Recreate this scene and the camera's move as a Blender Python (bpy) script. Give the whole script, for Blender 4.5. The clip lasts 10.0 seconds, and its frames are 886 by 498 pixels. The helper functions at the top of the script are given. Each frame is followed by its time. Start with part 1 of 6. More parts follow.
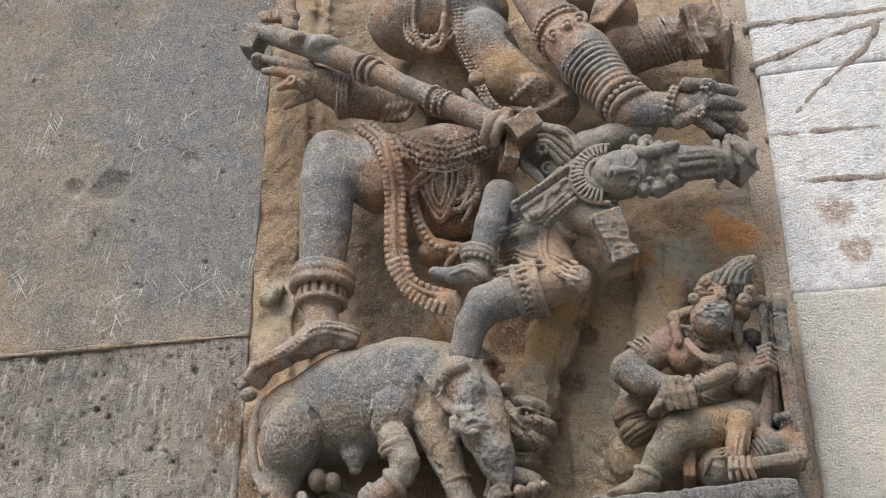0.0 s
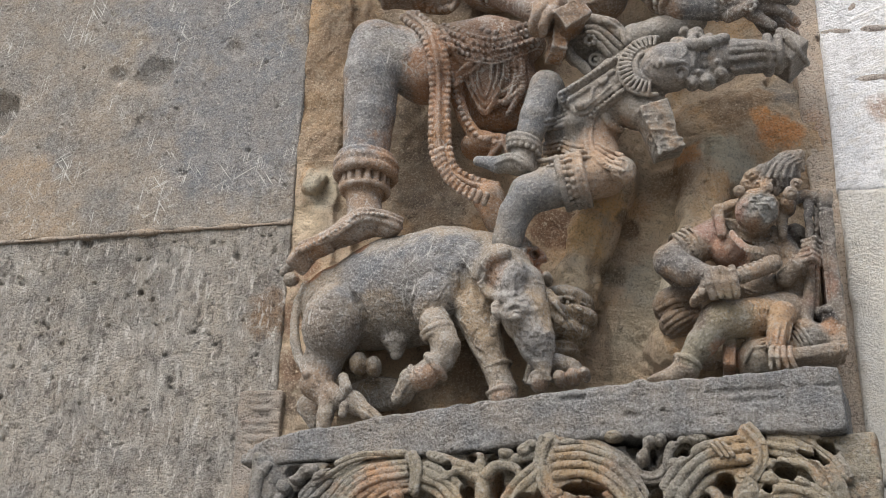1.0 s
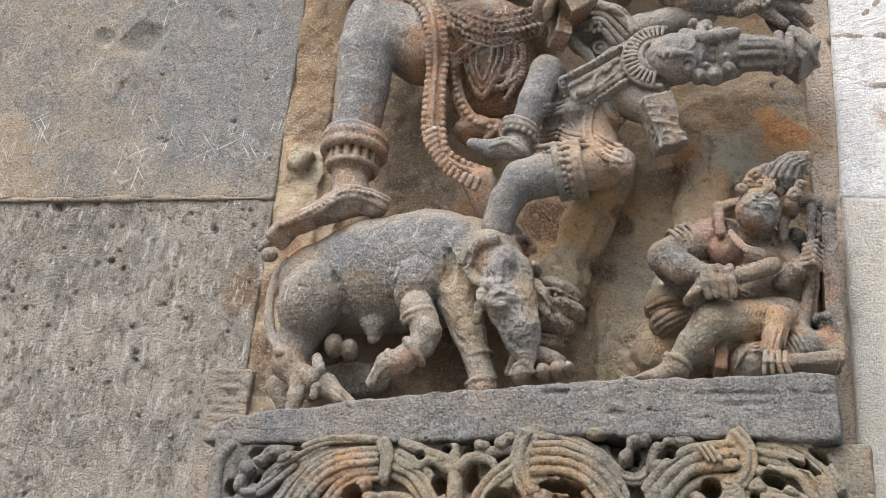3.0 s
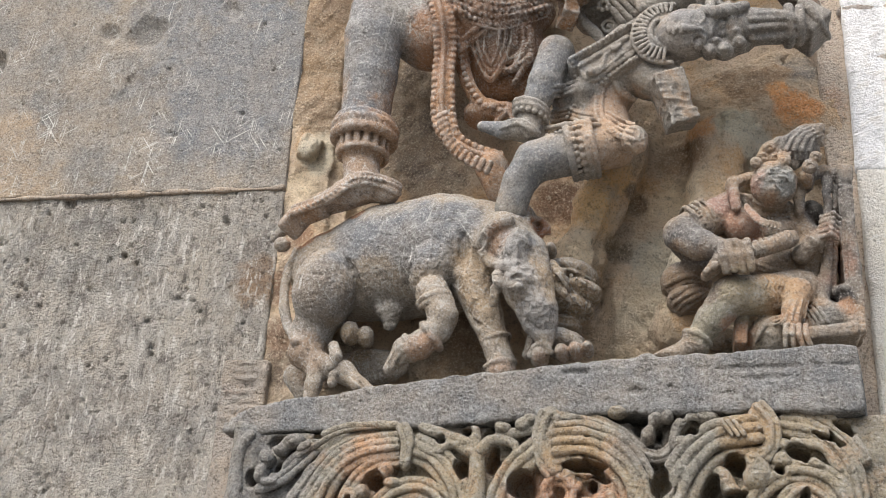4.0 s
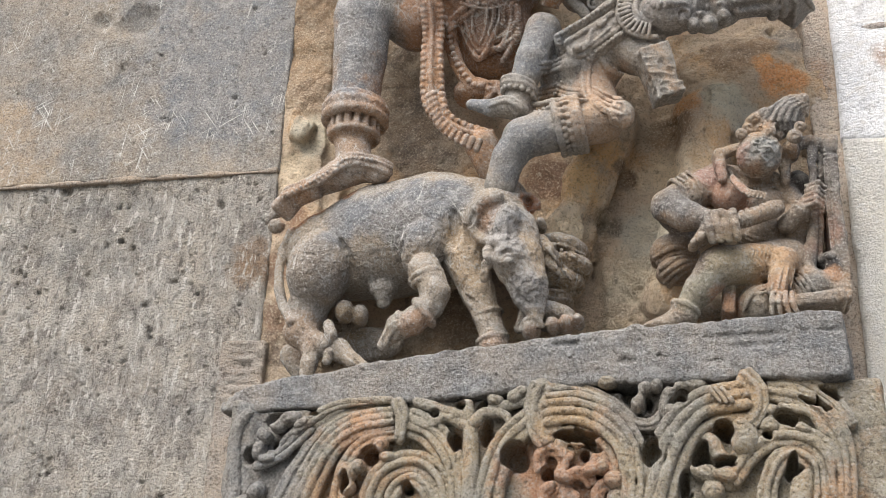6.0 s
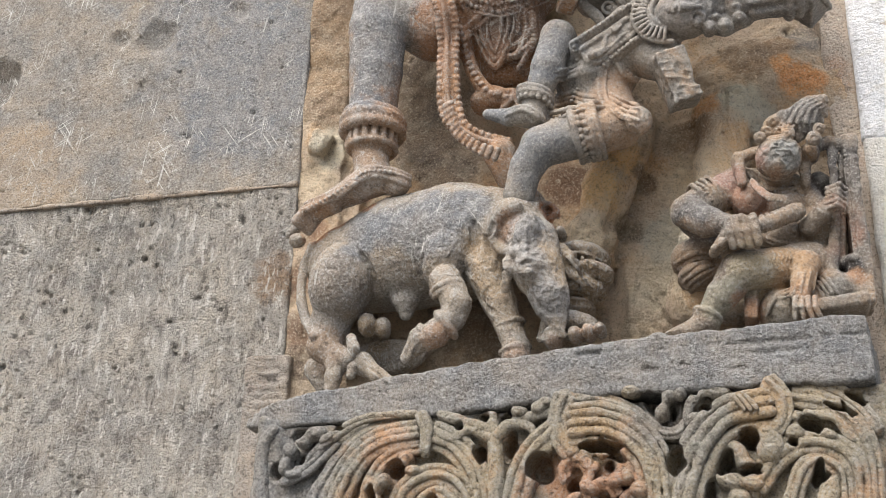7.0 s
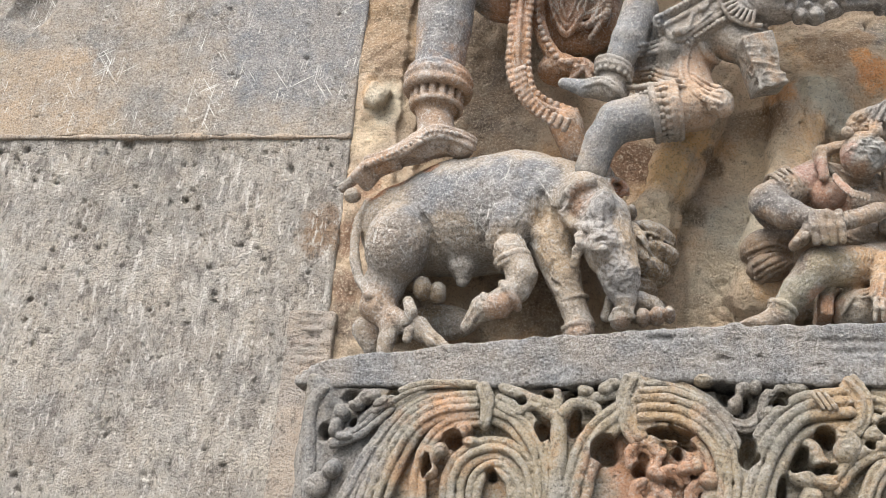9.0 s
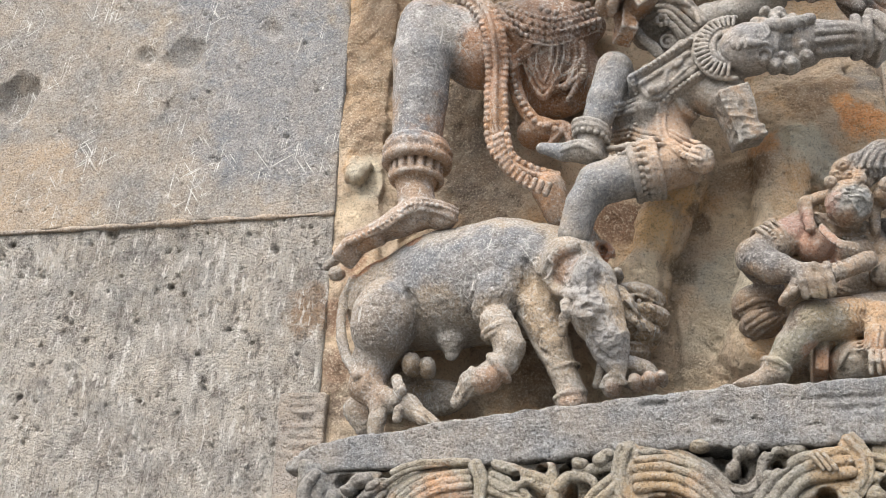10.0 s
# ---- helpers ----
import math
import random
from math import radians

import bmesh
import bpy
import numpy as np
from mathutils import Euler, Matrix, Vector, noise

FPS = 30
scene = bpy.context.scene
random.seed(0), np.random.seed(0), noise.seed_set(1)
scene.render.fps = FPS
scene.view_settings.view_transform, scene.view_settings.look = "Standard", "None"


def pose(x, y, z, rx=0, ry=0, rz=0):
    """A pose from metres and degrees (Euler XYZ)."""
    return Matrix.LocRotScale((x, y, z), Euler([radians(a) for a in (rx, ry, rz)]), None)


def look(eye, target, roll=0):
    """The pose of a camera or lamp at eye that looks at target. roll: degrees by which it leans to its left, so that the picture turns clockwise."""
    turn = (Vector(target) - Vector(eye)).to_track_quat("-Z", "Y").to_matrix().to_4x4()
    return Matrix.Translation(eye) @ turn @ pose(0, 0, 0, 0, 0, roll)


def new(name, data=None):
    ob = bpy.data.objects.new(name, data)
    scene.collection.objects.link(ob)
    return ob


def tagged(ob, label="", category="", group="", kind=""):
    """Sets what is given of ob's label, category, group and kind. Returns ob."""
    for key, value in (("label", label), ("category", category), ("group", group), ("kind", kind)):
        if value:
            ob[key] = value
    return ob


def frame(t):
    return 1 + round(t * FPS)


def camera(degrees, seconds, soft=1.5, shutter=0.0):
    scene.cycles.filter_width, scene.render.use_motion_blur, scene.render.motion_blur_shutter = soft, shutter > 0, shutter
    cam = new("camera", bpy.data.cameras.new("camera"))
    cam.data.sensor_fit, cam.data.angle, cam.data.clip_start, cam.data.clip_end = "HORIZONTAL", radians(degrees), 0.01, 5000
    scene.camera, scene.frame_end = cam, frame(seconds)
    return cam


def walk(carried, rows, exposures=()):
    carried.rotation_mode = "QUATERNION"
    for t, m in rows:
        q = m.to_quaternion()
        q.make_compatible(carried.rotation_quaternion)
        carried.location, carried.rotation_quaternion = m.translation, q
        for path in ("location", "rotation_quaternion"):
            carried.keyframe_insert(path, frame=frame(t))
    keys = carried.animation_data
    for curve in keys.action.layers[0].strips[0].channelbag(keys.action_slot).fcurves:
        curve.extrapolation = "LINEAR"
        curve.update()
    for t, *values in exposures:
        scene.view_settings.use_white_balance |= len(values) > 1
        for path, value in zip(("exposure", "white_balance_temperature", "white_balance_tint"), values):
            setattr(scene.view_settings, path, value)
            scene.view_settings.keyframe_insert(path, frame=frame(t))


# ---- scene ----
cam = camera(41.41, 10.0, soft=0.55)
PATH = [
    (0, (0.3409, -1.4645, 1.5903), (-0.0426, 0.2690, 2.5111), 0.03),
    (0.5, (0.3270, -1.4622, 1.5490), (-0.0848, 0.3072, 2.3853), 1.53),
    (1, (0.3143, -1.4546, 1.5457), (-0.1209, 0.3243, 2.3495), 1.99),
    (1.5, (0.3246, -1.4044, 1.5172), (-0.1545, 0.3785, 2.2865), 4.93),
    (2, (0.3358, -1.3566, 1.5101), (-0.1763, 0.4022, 2.3127), 5.69),
    (2.5, (0.3174, -1.3650, 1.5312), (-0.1277, 0.4107, 2.3365), 6.18),
    (2.7, (0.3004, -1.3858, 1.5336), (-0.1194, 0.3911, 2.3500), 5.98),
    (3.8, (0.2873, -1.3820, 1.5221), (-0.1172, 0.3864, 2.3641), 4.00),
    (4, (0.2833, -1.3742, 1.5198), (-0.1308, 0.3997, 2.3454), 3.81),
    (4.5, (0.2829, -1.3668, 1.5121), (-0.1271, 0.4121, 2.3290), 2.65),
    (5, (0.2869, -1.3757, 1.5108), (-0.1567, 0.3927, 2.3330), 2.64),
    (5.5, (0.2974, -1.3853, 1.5120), (-0.1493, 0.3804, 2.3383), 2.67),
    (6, (0.3024, -1.3810, 1.5026), (-0.1205, 0.4001, 2.3079), 2.68),
    (6.2, (0.3010, -1.3858, 1.5016), (-0.1438, 0.3878, 2.3119), 2.86),
    (7.3, (0.3153, -1.3903, 1.5347), (-0.1571, 0.3866, 2.3218), 1.26),
    (7.5, (0.3083, -1.4044, 1.5398), (-0.1653, 0.3733, 2.3242), 1.04),
    (8, (0.2765, -1.4140, 1.5344), (-0.1947, 0.3774, 2.2886), 2.99),
    (8.5, (0.2303, -1.4047, 1.5334), (-0.2369, 0.4062, 2.2423), 5.24),
    (9, (0.1674, -1.3899, 1.5395), (-0.2177, 0.4318, 2.2696), 5.36),
    (9.5, (0.1651, -1.3967, 1.5549), (-0.2019, 0.4023, 2.3478), 2.91),
    (10, (0.2058, -1.3725, 1.5741), (-0.2110, 0.4080, 2.3841), 2.34),
]
walk(cam, [(t, look(eye, target, roll)) for t, eye, target, roll in PATH], [(0.0, 0.42), (1.0, 0.52), (2.0, 0.72), (2.7, 0.72), (4.5, 0.88), (5.5, 0.88), (6.2, 0.9), (7.5, 0.9), (8.0, 0.92), (8.5, 1.15), (9.0, 1.18), (10.0, 1.16)])

# ---- sky and sun: a bright overcast day ----
world = bpy.data.worlds.new("overcast_sky")
scene.world = world
world.use_nodes = True
wn = world.node_tree.nodes
sky = wn.new("ShaderNodeTexSky")
sky.sky_type = "NISHITA"
sky.sun_disc = False
sky.sun_elevation, sky.sun_rotation = radians(50), radians(205)
sky.air_density, sky.dust_density = 1.0, 3.0
world.node_tree.links.new(sky.outputs["Color"], wn["Background"].inputs["Color"])
wn["Background"].inputs["Strength"].default_value = 0.095
sun = new("sun", bpy.data.lights.new("sun", "SUN"))
sun.data.energy, sun.data.angle, sun.data.color = 2.8, radians(55), (1.0, 0.96, 0.9)
sun.matrix_world = look((-0.7, -2.0, 5.0), (0, 0, 2.2))


# ---- materials ----
def stone(name, main, second, stain, stain_at=0.56, fleck=(0.5, 0.48, 0.44), fleck_at=0.62, scratch=0.0, chisel=0.0,
          bump=0.5, rough=0.85, size=1.0, patch=3.0, seed=0.0, spots=(), dirt=1.0, edge_wear_light=0.0, hue=0.6, shade=0.84, chisel_turn=3.0, chisel_long=3.2):
    """Weathered stone: two mottled tones, stains, spots (place, radius, colour), pale flecks, grain, scratches and relief."""
    main, second, stain, fleck = (tuple(shade * v for v in c) for c in (main, second, stain, fleck))
    spots = [(place, radius, tuple(shade * v for v in c)) for place, radius, c in spots]
    mat = bpy.data.materials.new(name)
    mat.use_nodes = True
    tree = mat.node_tree
    nodes, link = tree.nodes, tree.links.new
    bsdf = nodes["Principled BSDF"]
    geo = nodes.new("ShaderNodeNewGeometry")
    move = nodes.new("ShaderNodeVectorMath")
    move.operation = "ADD"
    move.inputs[1].default_value = (seed, seed * 1.7, seed * 0.6)
    link(geo.outputs["Position"], move.inputs[0])
    pos = move.outputs[0]

    def grain(scale, detail=5.0, rough_=0.6, stretch=None, turn=0.0):
        n = nodes.new("ShaderNodeTexNoise")
        n.inputs["Scale"].default_value = scale * size
        n.inputs["Detail"].default_value = detail
        n.inputs["Roughness"].default_value = rough_
        if stretch:
            m = nodes.new("ShaderNodeMapping")
            m.inputs["Scale"].default_value = stretch
            m.inputs["Rotation"].default_value = (0, radians(turn), 0)
            m.vector_type = "TEXTURE"
            link(pos, m.inputs["Vector"])
            link(m.outputs[0], n.inputs["Vector"])
        else:
            link(pos, n.inputs["Vector"])
        return n.outputs["Fac"]

    def ramp(value, low, high, top=1.0):
        r = nodes.new("ShaderNodeMapRange")
        r.inputs["From Min"].default_value, r.inputs["From Max"].default_value = low, high
        r.inputs["To Max"].default_value = top
        link(value, r.inputs["Value"])
        return r.outputs[0]

    def maths(how, a, b):
        m = nodes.new("ShaderNodeMath")
        m.operation = how
        for slot, v in enumerate((a, b)):
            if isinstance(v, float):
                m.inputs[slot].default_value = v
            else:
                link(v, m.inputs[slot])
        return m.outputs[0]

    def mix(factor, a, b, how="MIX"):
        m = nodes.new("ShaderNodeMix")
        m.data_type, m.blend_type = "RGBA", how
        if isinstance(factor, float):
            m.inputs["Factor"].default_value = factor
        else:
            link(factor, m.inputs["Factor"])
        for slot, v in ((6, a), (7, b)):
            if isinstance(v, tuple):
                m.inputs[slot].default_value = (*v, 1.0)
            else:
                link(v, m.inputs[slot])
        return m.outputs[2]

    base = mix(ramp(grain(9.0), 0.42, 0.6), main, second)
    base = mix(ramp(grain(patch, 5.0, 0.65), stain_at, stain_at + 0.1, 0.85), base, stain)
    if spots:
        ragged = grain(22.0, 6.0, 0.7)
        flat = nodes.new("ShaderNodeVectorMath")
        flat.operation = "MULTIPLY"
        flat.inputs[1].default_value = (1, 0.3, 1)
        link(geo.outputs["Position"], flat.inputs[0])
        for place, radius, colour in spots:
            far = nodes.new("ShaderNodeVectorMath")
            far.operation = "DISTANCE"
            link(flat.outputs[0], far.inputs[0])
            far.inputs[1].default_value = (place[0], 0.3 * place[1], place[2])
            edge = maths("ADD", maths("DIVIDE", far.outputs["Value"], radius), maths("SUBTRACT", maths("MULTIPLY", ragged, 2.4), 0.7))
            base = mix(ramp(edge, 1.85, 1.3, 0.92), base, colour)
    tint = nodes.new("ShaderNodeTexNoise")
    tint.inputs["Scale"].default_value, tint.inputs["Detail"].default_value, tint.inputs["Roughness"].default_value = 17.0 * size, 8.0, 0.68
    link(pos, tint.inputs["Vector"])
    base = mix(hue, base, mix(ramp(tint.outputs["Fac"], 0.4, 0.6), (0.38, 0.41, 0.45), (0.64, 0.56, 0.48)), "SOFT_LIGHT")
    middle = grain(75.0, 6.0, 0.72)
    base = mix(ramp(grain(38.0, 7.0, 0.7), 0.5, 0.68, 0.45), base, fleck)
    base = mix(ramp(middle, fleck_at, fleck_at + 0.07, 0.7), base, fleck)
    base = mix(ramp(middle, 0.44, 0.35, 0.6 * dirt), base, (0.07, 0.06, 0.05))
    fine = grain(330.0, 4.0, 0.75)
    base = mix(ramp(fine, 0.47, 0.36, 0.65 * dirt), base, (0.06, 0.05, 0.045))
    base = mix(ramp(fine, 0.54, 0.62, 0.68), base, fleck)
    if scratch > 0:
        where = ramp(grain(13.0, 5.0, 0.7), 0.5, 0.6)
        for turn, at in ((8.0, 0.60), (-35.0, 0.62), (62.0, 0.63)):
            lines = grain(330.0, 2.0, 0.6, (1.0, 3.0, 26.0), turn)
            base = mix(maths("MULTIPLY", ramp(lines, at, at + 0.05, scratch), where), base, (0.56, 0.55, 0.52))
    cuts = None
    if chisel > 0:
        cuts = grain(95.0, 5.0, 0.75, (1.0, 1.5, chisel_long), chisel_turn)
        blotch = grain(26.0, 6.0, 0.75)
        base = mix(ramp(blotch, 0.53, 0.62, 0.8 * chisel), base, (0.62, 0.58, 0.52))
        base = mix(ramp(blotch, 0.46, 0.38, 0.7 * chisel), base, (0.18, 0.16, 0.145))
        base = mix(ramp(cuts, 0.55, 0.62, chisel), base, (0.74, 0.71, 0.66))
        base = mix(ramp(cuts, 0.44, 0.35, 0.7 * chisel), base, (0.09, 0.08, 0.07))
    if edge_wear_light > 0:
        # rubbed edges show the paler stone; this also paints crisp highlights on convex relief
        convex_edge = maths("ADD", geo.outputs["Pointiness"], maths("MULTIPLY", maths("SUBTRACT", middle, 0.5), 0.12))
        base = mix(ramp(convex_edge, 0.515, 0.575, edge_wear_light), base, fleck)
    link(base, bsdf.inputs["Base Color"])
    spread = nodes.new("ShaderNodeMapRange")
    spread.inputs["To Min"].default_value, spread.inputs["To Max"].default_value = rough - 0.14, min(1.0, rough + 0.12)
    link(grain(20.0), spread.inputs["Value"])
    link(spread.outputs[0], bsdf.inputs["Roughness"])
    bsdf.inputs["Specular IOR Level"].default_value = 0.3
    pits = nodes.new("ShaderNodeTexVoronoi")
    pits.inputs["Scale"].default_value = 120.0 * size
    link(pos, pits.inputs["Vector"])
    height = maths("ADD", maths("ADD", ramp(pits.outputs["Distance"], 0.0, 0.3, 0.5), grain(140.0, 6.0, 0.8)), maths("MULTIPLY", fine, 0.9))
    if cuts:
        height = maths("ADD", height, maths("MULTIPLY", cuts, 1.5))
    b = nodes.new("ShaderNodeBump")
    b.inputs["Strength"].default_value = bump
    b.inputs["Distance"].default_value = 0.010
    link(height, b.inputs["Height"])
    link(b.outputs[0], bsdf.inputs["Normal"])
    return mat


SLATE, ASH, TAN, OCHRE, ORANGE = ((0.245, 0.252, 0.262), (0.34, 0.335, 0.325), (0.40, 0.32, 0.235), (0.44, 0.32, 0.19),
                                              (0.56, 0.25, 0.10))
wall_stone = stone("scratched_wall_stone", (0.33, 0.295, 0.25), (0.24, 0.228, 0.21), (0.38, 0.305, 0.2), 0.55, scratch=0.95,
                   patch=3.0, bump=0.55, spots=[((-0.36, 0, 2.45), 0.13, SLATE), ((-0.42, 0, 2.72), 0.16, SLATE), ((-0.75, 0, 2.30), 0.10, TAN)])
chiselled_stone = stone("chiselled_wall_stone", (0.71, 0.66, 0.585), (0.52, 0.485, 0.44), (0.54, 0.46, 0.36), 0.58, scratch=0.5,
                        chisel=0.9, patch=3.0, bump=1.0, spots=[((-0.285, 0, 2.12), 0.035, (0.43, 0.30, 0.2)), ((-0.55, 0, 2.21), 0.10, (0.5, 0.47, 0.42))])
lime_stone = stone("limewashed_stone", (0.86, 0.865, 0.88), (0.76, 0.775, 0.80), (0.46, 0.38, 0.32), 0.66,
                   fleck=(0.93, 0.93, 0.94), fleck_at=0.54, shade=1.06, bump=0.7, patch=9.0, hue=0.4, dirt=0.45, chisel=0.4, chisel_turn=68.0, spots=[((0.556, -0.035, 2.348), 0.02, (0.4, 0.28, 0.22)), ((0.574, -0.035, 2.289), 0.016, (0.4, 0.28, 0.22))])
pale_stone = stone("pale_wall_stone", (0.74, 0.715, 0.65), (0.64, 0.62, 0.575), (0.62, 0.54, 0.43), 0.6,
                   fleck=(0.75, 0.74, 0.71), fleck_at=0.56, shade=1.14, bump=0.8, patch=5.0, dirt=0.45)
back_stone = stone("stained_shaded_panel_stone", (0.62, 0.49, 0.355), (0.44, 0.355, 0.265), (0.60, 0.40, 0.23), 0.53, patch=7.0,
                   shade=1.08, dirt=0.6, bump=0.8, fleck=(0.60, 0.52, 0.40), seed=3.1,
                   # dark brown spots behind the figures paint in recess shade; the rest are stains
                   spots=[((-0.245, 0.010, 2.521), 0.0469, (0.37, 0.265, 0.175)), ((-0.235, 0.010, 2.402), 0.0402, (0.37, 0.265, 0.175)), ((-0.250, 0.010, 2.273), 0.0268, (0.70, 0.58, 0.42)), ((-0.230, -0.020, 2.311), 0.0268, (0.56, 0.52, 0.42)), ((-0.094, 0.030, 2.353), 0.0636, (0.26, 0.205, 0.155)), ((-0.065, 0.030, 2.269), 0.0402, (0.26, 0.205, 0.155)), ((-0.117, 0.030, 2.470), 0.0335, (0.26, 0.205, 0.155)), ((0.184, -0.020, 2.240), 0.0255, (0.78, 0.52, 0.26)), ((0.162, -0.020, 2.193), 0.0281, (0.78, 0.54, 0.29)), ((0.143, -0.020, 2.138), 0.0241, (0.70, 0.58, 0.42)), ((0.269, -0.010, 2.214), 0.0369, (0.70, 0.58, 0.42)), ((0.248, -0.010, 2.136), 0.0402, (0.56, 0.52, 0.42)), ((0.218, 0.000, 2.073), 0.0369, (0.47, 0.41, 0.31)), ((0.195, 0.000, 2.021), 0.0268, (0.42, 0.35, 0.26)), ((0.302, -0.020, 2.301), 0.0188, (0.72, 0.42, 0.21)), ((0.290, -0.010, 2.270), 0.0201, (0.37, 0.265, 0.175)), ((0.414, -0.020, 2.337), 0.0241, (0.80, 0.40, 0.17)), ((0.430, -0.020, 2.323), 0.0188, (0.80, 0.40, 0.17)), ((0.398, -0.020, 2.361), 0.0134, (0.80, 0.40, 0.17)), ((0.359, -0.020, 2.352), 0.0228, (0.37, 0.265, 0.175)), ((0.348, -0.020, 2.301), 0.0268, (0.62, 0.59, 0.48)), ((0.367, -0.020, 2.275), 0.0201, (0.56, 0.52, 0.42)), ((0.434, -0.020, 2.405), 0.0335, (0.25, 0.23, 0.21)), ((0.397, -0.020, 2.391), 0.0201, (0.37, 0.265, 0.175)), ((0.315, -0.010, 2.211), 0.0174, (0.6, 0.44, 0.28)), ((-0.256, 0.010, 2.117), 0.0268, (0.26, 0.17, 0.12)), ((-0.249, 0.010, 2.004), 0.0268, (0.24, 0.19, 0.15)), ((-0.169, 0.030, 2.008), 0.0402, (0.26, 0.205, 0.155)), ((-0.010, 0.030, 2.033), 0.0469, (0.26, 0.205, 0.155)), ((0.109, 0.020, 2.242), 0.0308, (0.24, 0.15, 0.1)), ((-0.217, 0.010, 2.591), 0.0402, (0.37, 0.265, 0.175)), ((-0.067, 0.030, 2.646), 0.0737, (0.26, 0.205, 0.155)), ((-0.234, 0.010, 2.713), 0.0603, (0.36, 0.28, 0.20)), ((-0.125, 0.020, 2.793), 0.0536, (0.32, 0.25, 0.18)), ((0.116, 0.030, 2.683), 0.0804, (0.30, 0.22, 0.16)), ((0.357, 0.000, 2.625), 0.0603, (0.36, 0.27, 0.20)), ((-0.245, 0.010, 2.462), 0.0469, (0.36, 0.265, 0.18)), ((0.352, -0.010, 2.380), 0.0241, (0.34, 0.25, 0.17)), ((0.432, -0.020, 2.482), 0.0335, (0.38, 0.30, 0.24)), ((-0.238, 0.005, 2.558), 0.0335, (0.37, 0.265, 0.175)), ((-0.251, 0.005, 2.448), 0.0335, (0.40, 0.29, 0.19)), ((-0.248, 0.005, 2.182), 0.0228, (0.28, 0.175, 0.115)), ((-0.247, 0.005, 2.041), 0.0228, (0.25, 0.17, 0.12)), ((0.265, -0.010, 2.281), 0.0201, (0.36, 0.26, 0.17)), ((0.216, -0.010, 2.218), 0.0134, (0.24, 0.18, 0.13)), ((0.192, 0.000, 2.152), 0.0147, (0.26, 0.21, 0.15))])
figure_stone = stone("carved_soapstone", (0.40, 0.285, 0.20), (0.31, 0.245, 0.195), (0.5, 0.29, 0.16), 0.53, fleck=(0.6, 0.585, 0.56), edge_wear_light=0.60, patch=9.0, seed=1.3, scratch=0.7,
                     rough=0.72, dirt=0.85, bump=0.5, spots=[((-0.123, -0.120, 2.459), 0.055, SLATE), ((-0.122, -0.120, 2.403), 0.05, SLATE), ((-0.121, -0.120, 2.341), 0.045, SLATE), ((-0.080, -0.100, 2.465), 0.035, ASH),
                     ((0.014, -0.150, 2.538), 0.035, SLATE), ((0.079, -0.150, 2.496), 0.035, SLATE), ((0.250, -0.150, 2.578), 0.04, SLATE), ((0.329, -0.150, 2.459), 0.03, SLATE), ((-0.135, -0.140, 2.653), 0.03, ASH),
                     ((0.127, -0.100, 2.610), 0.04, (0.47, 0.31, 0.16)), ((0.031, -0.080, 2.362), 0.07, (0.36, 0.21, 0.13)), ((0.036, -0.120, 2.692), 0.07, (0.21, 0.195, 0.18)), ((0.353, -0.090, 2.610), 0.06, (0.3, 0.22, 0.17)), ((0.116, -0.120, 2.678), 0.035, (0.23, 0.22, 0.2)), ((-0.118, -0.100, 2.582), 0.035, (0.3, 0.22, 0.165)), ((-0.023, -0.100, 2.314), 0.08, (0.52, 0.31, 0.18)), ((-0.029, -0.100, 2.430), 0.05, (0.52, 0.30, 0.18)), ((0.409, -0.150, 2.461), 0.045, (0.2, 0.19, 0.18)), ((-0.237, -0.110, 2.692), 0.045, (0.24, 0.225, 0.21)), ((-0.128, -0.100, 2.183), 0.045, (0.42, 0.33, 0.26)), ((0.023, -0.120, 2.663), 0.06, (0.46, 0.31, 0.2)), ((0.048, -0.080, 2.488), 0.06, (0.3, 0.19, 0.13)), ((0.215, -0.140, 2.625), 0.04, (0.46, 0.29, 0.2)), ((0.279, -0.120, 2.660), 0.04, (0.44, 0.29, 0.2)), ((0.104, -0.100, 2.706), 0.04, ASH)])
thrown_stone = stone("carved_grey_soapstone", (0.34, 0.305, 0.265), (0.29, 0.275, 0.25), (0.42, 0.29, 0.19), 0.56, edge_wear_light=0.60, patch=10.0,
                     seed=6.3, rough=0.74, dirt=0.75, bump=0.45, spots=[((0.117, -0.140, 2.337), 0.035, SLATE), ((0.096, -0.140, 2.193), 0.04, SLATE), ((0.283, -0.170, 2.362), 0.035, (0.29, 0.28, 0.27)),
                     ((0.198, -0.140, 2.234), 0.035, (0.5, 0.37, 0.27)), ((0.200, -0.140, 2.286), 0.03, (0.5, 0.35, 0.25)), ((0.043, -0.130, 2.263), 0.02, SLATE), ((0.394, -0.140, 2.387), 0.05, (0.25, 0.235, 0.22))])
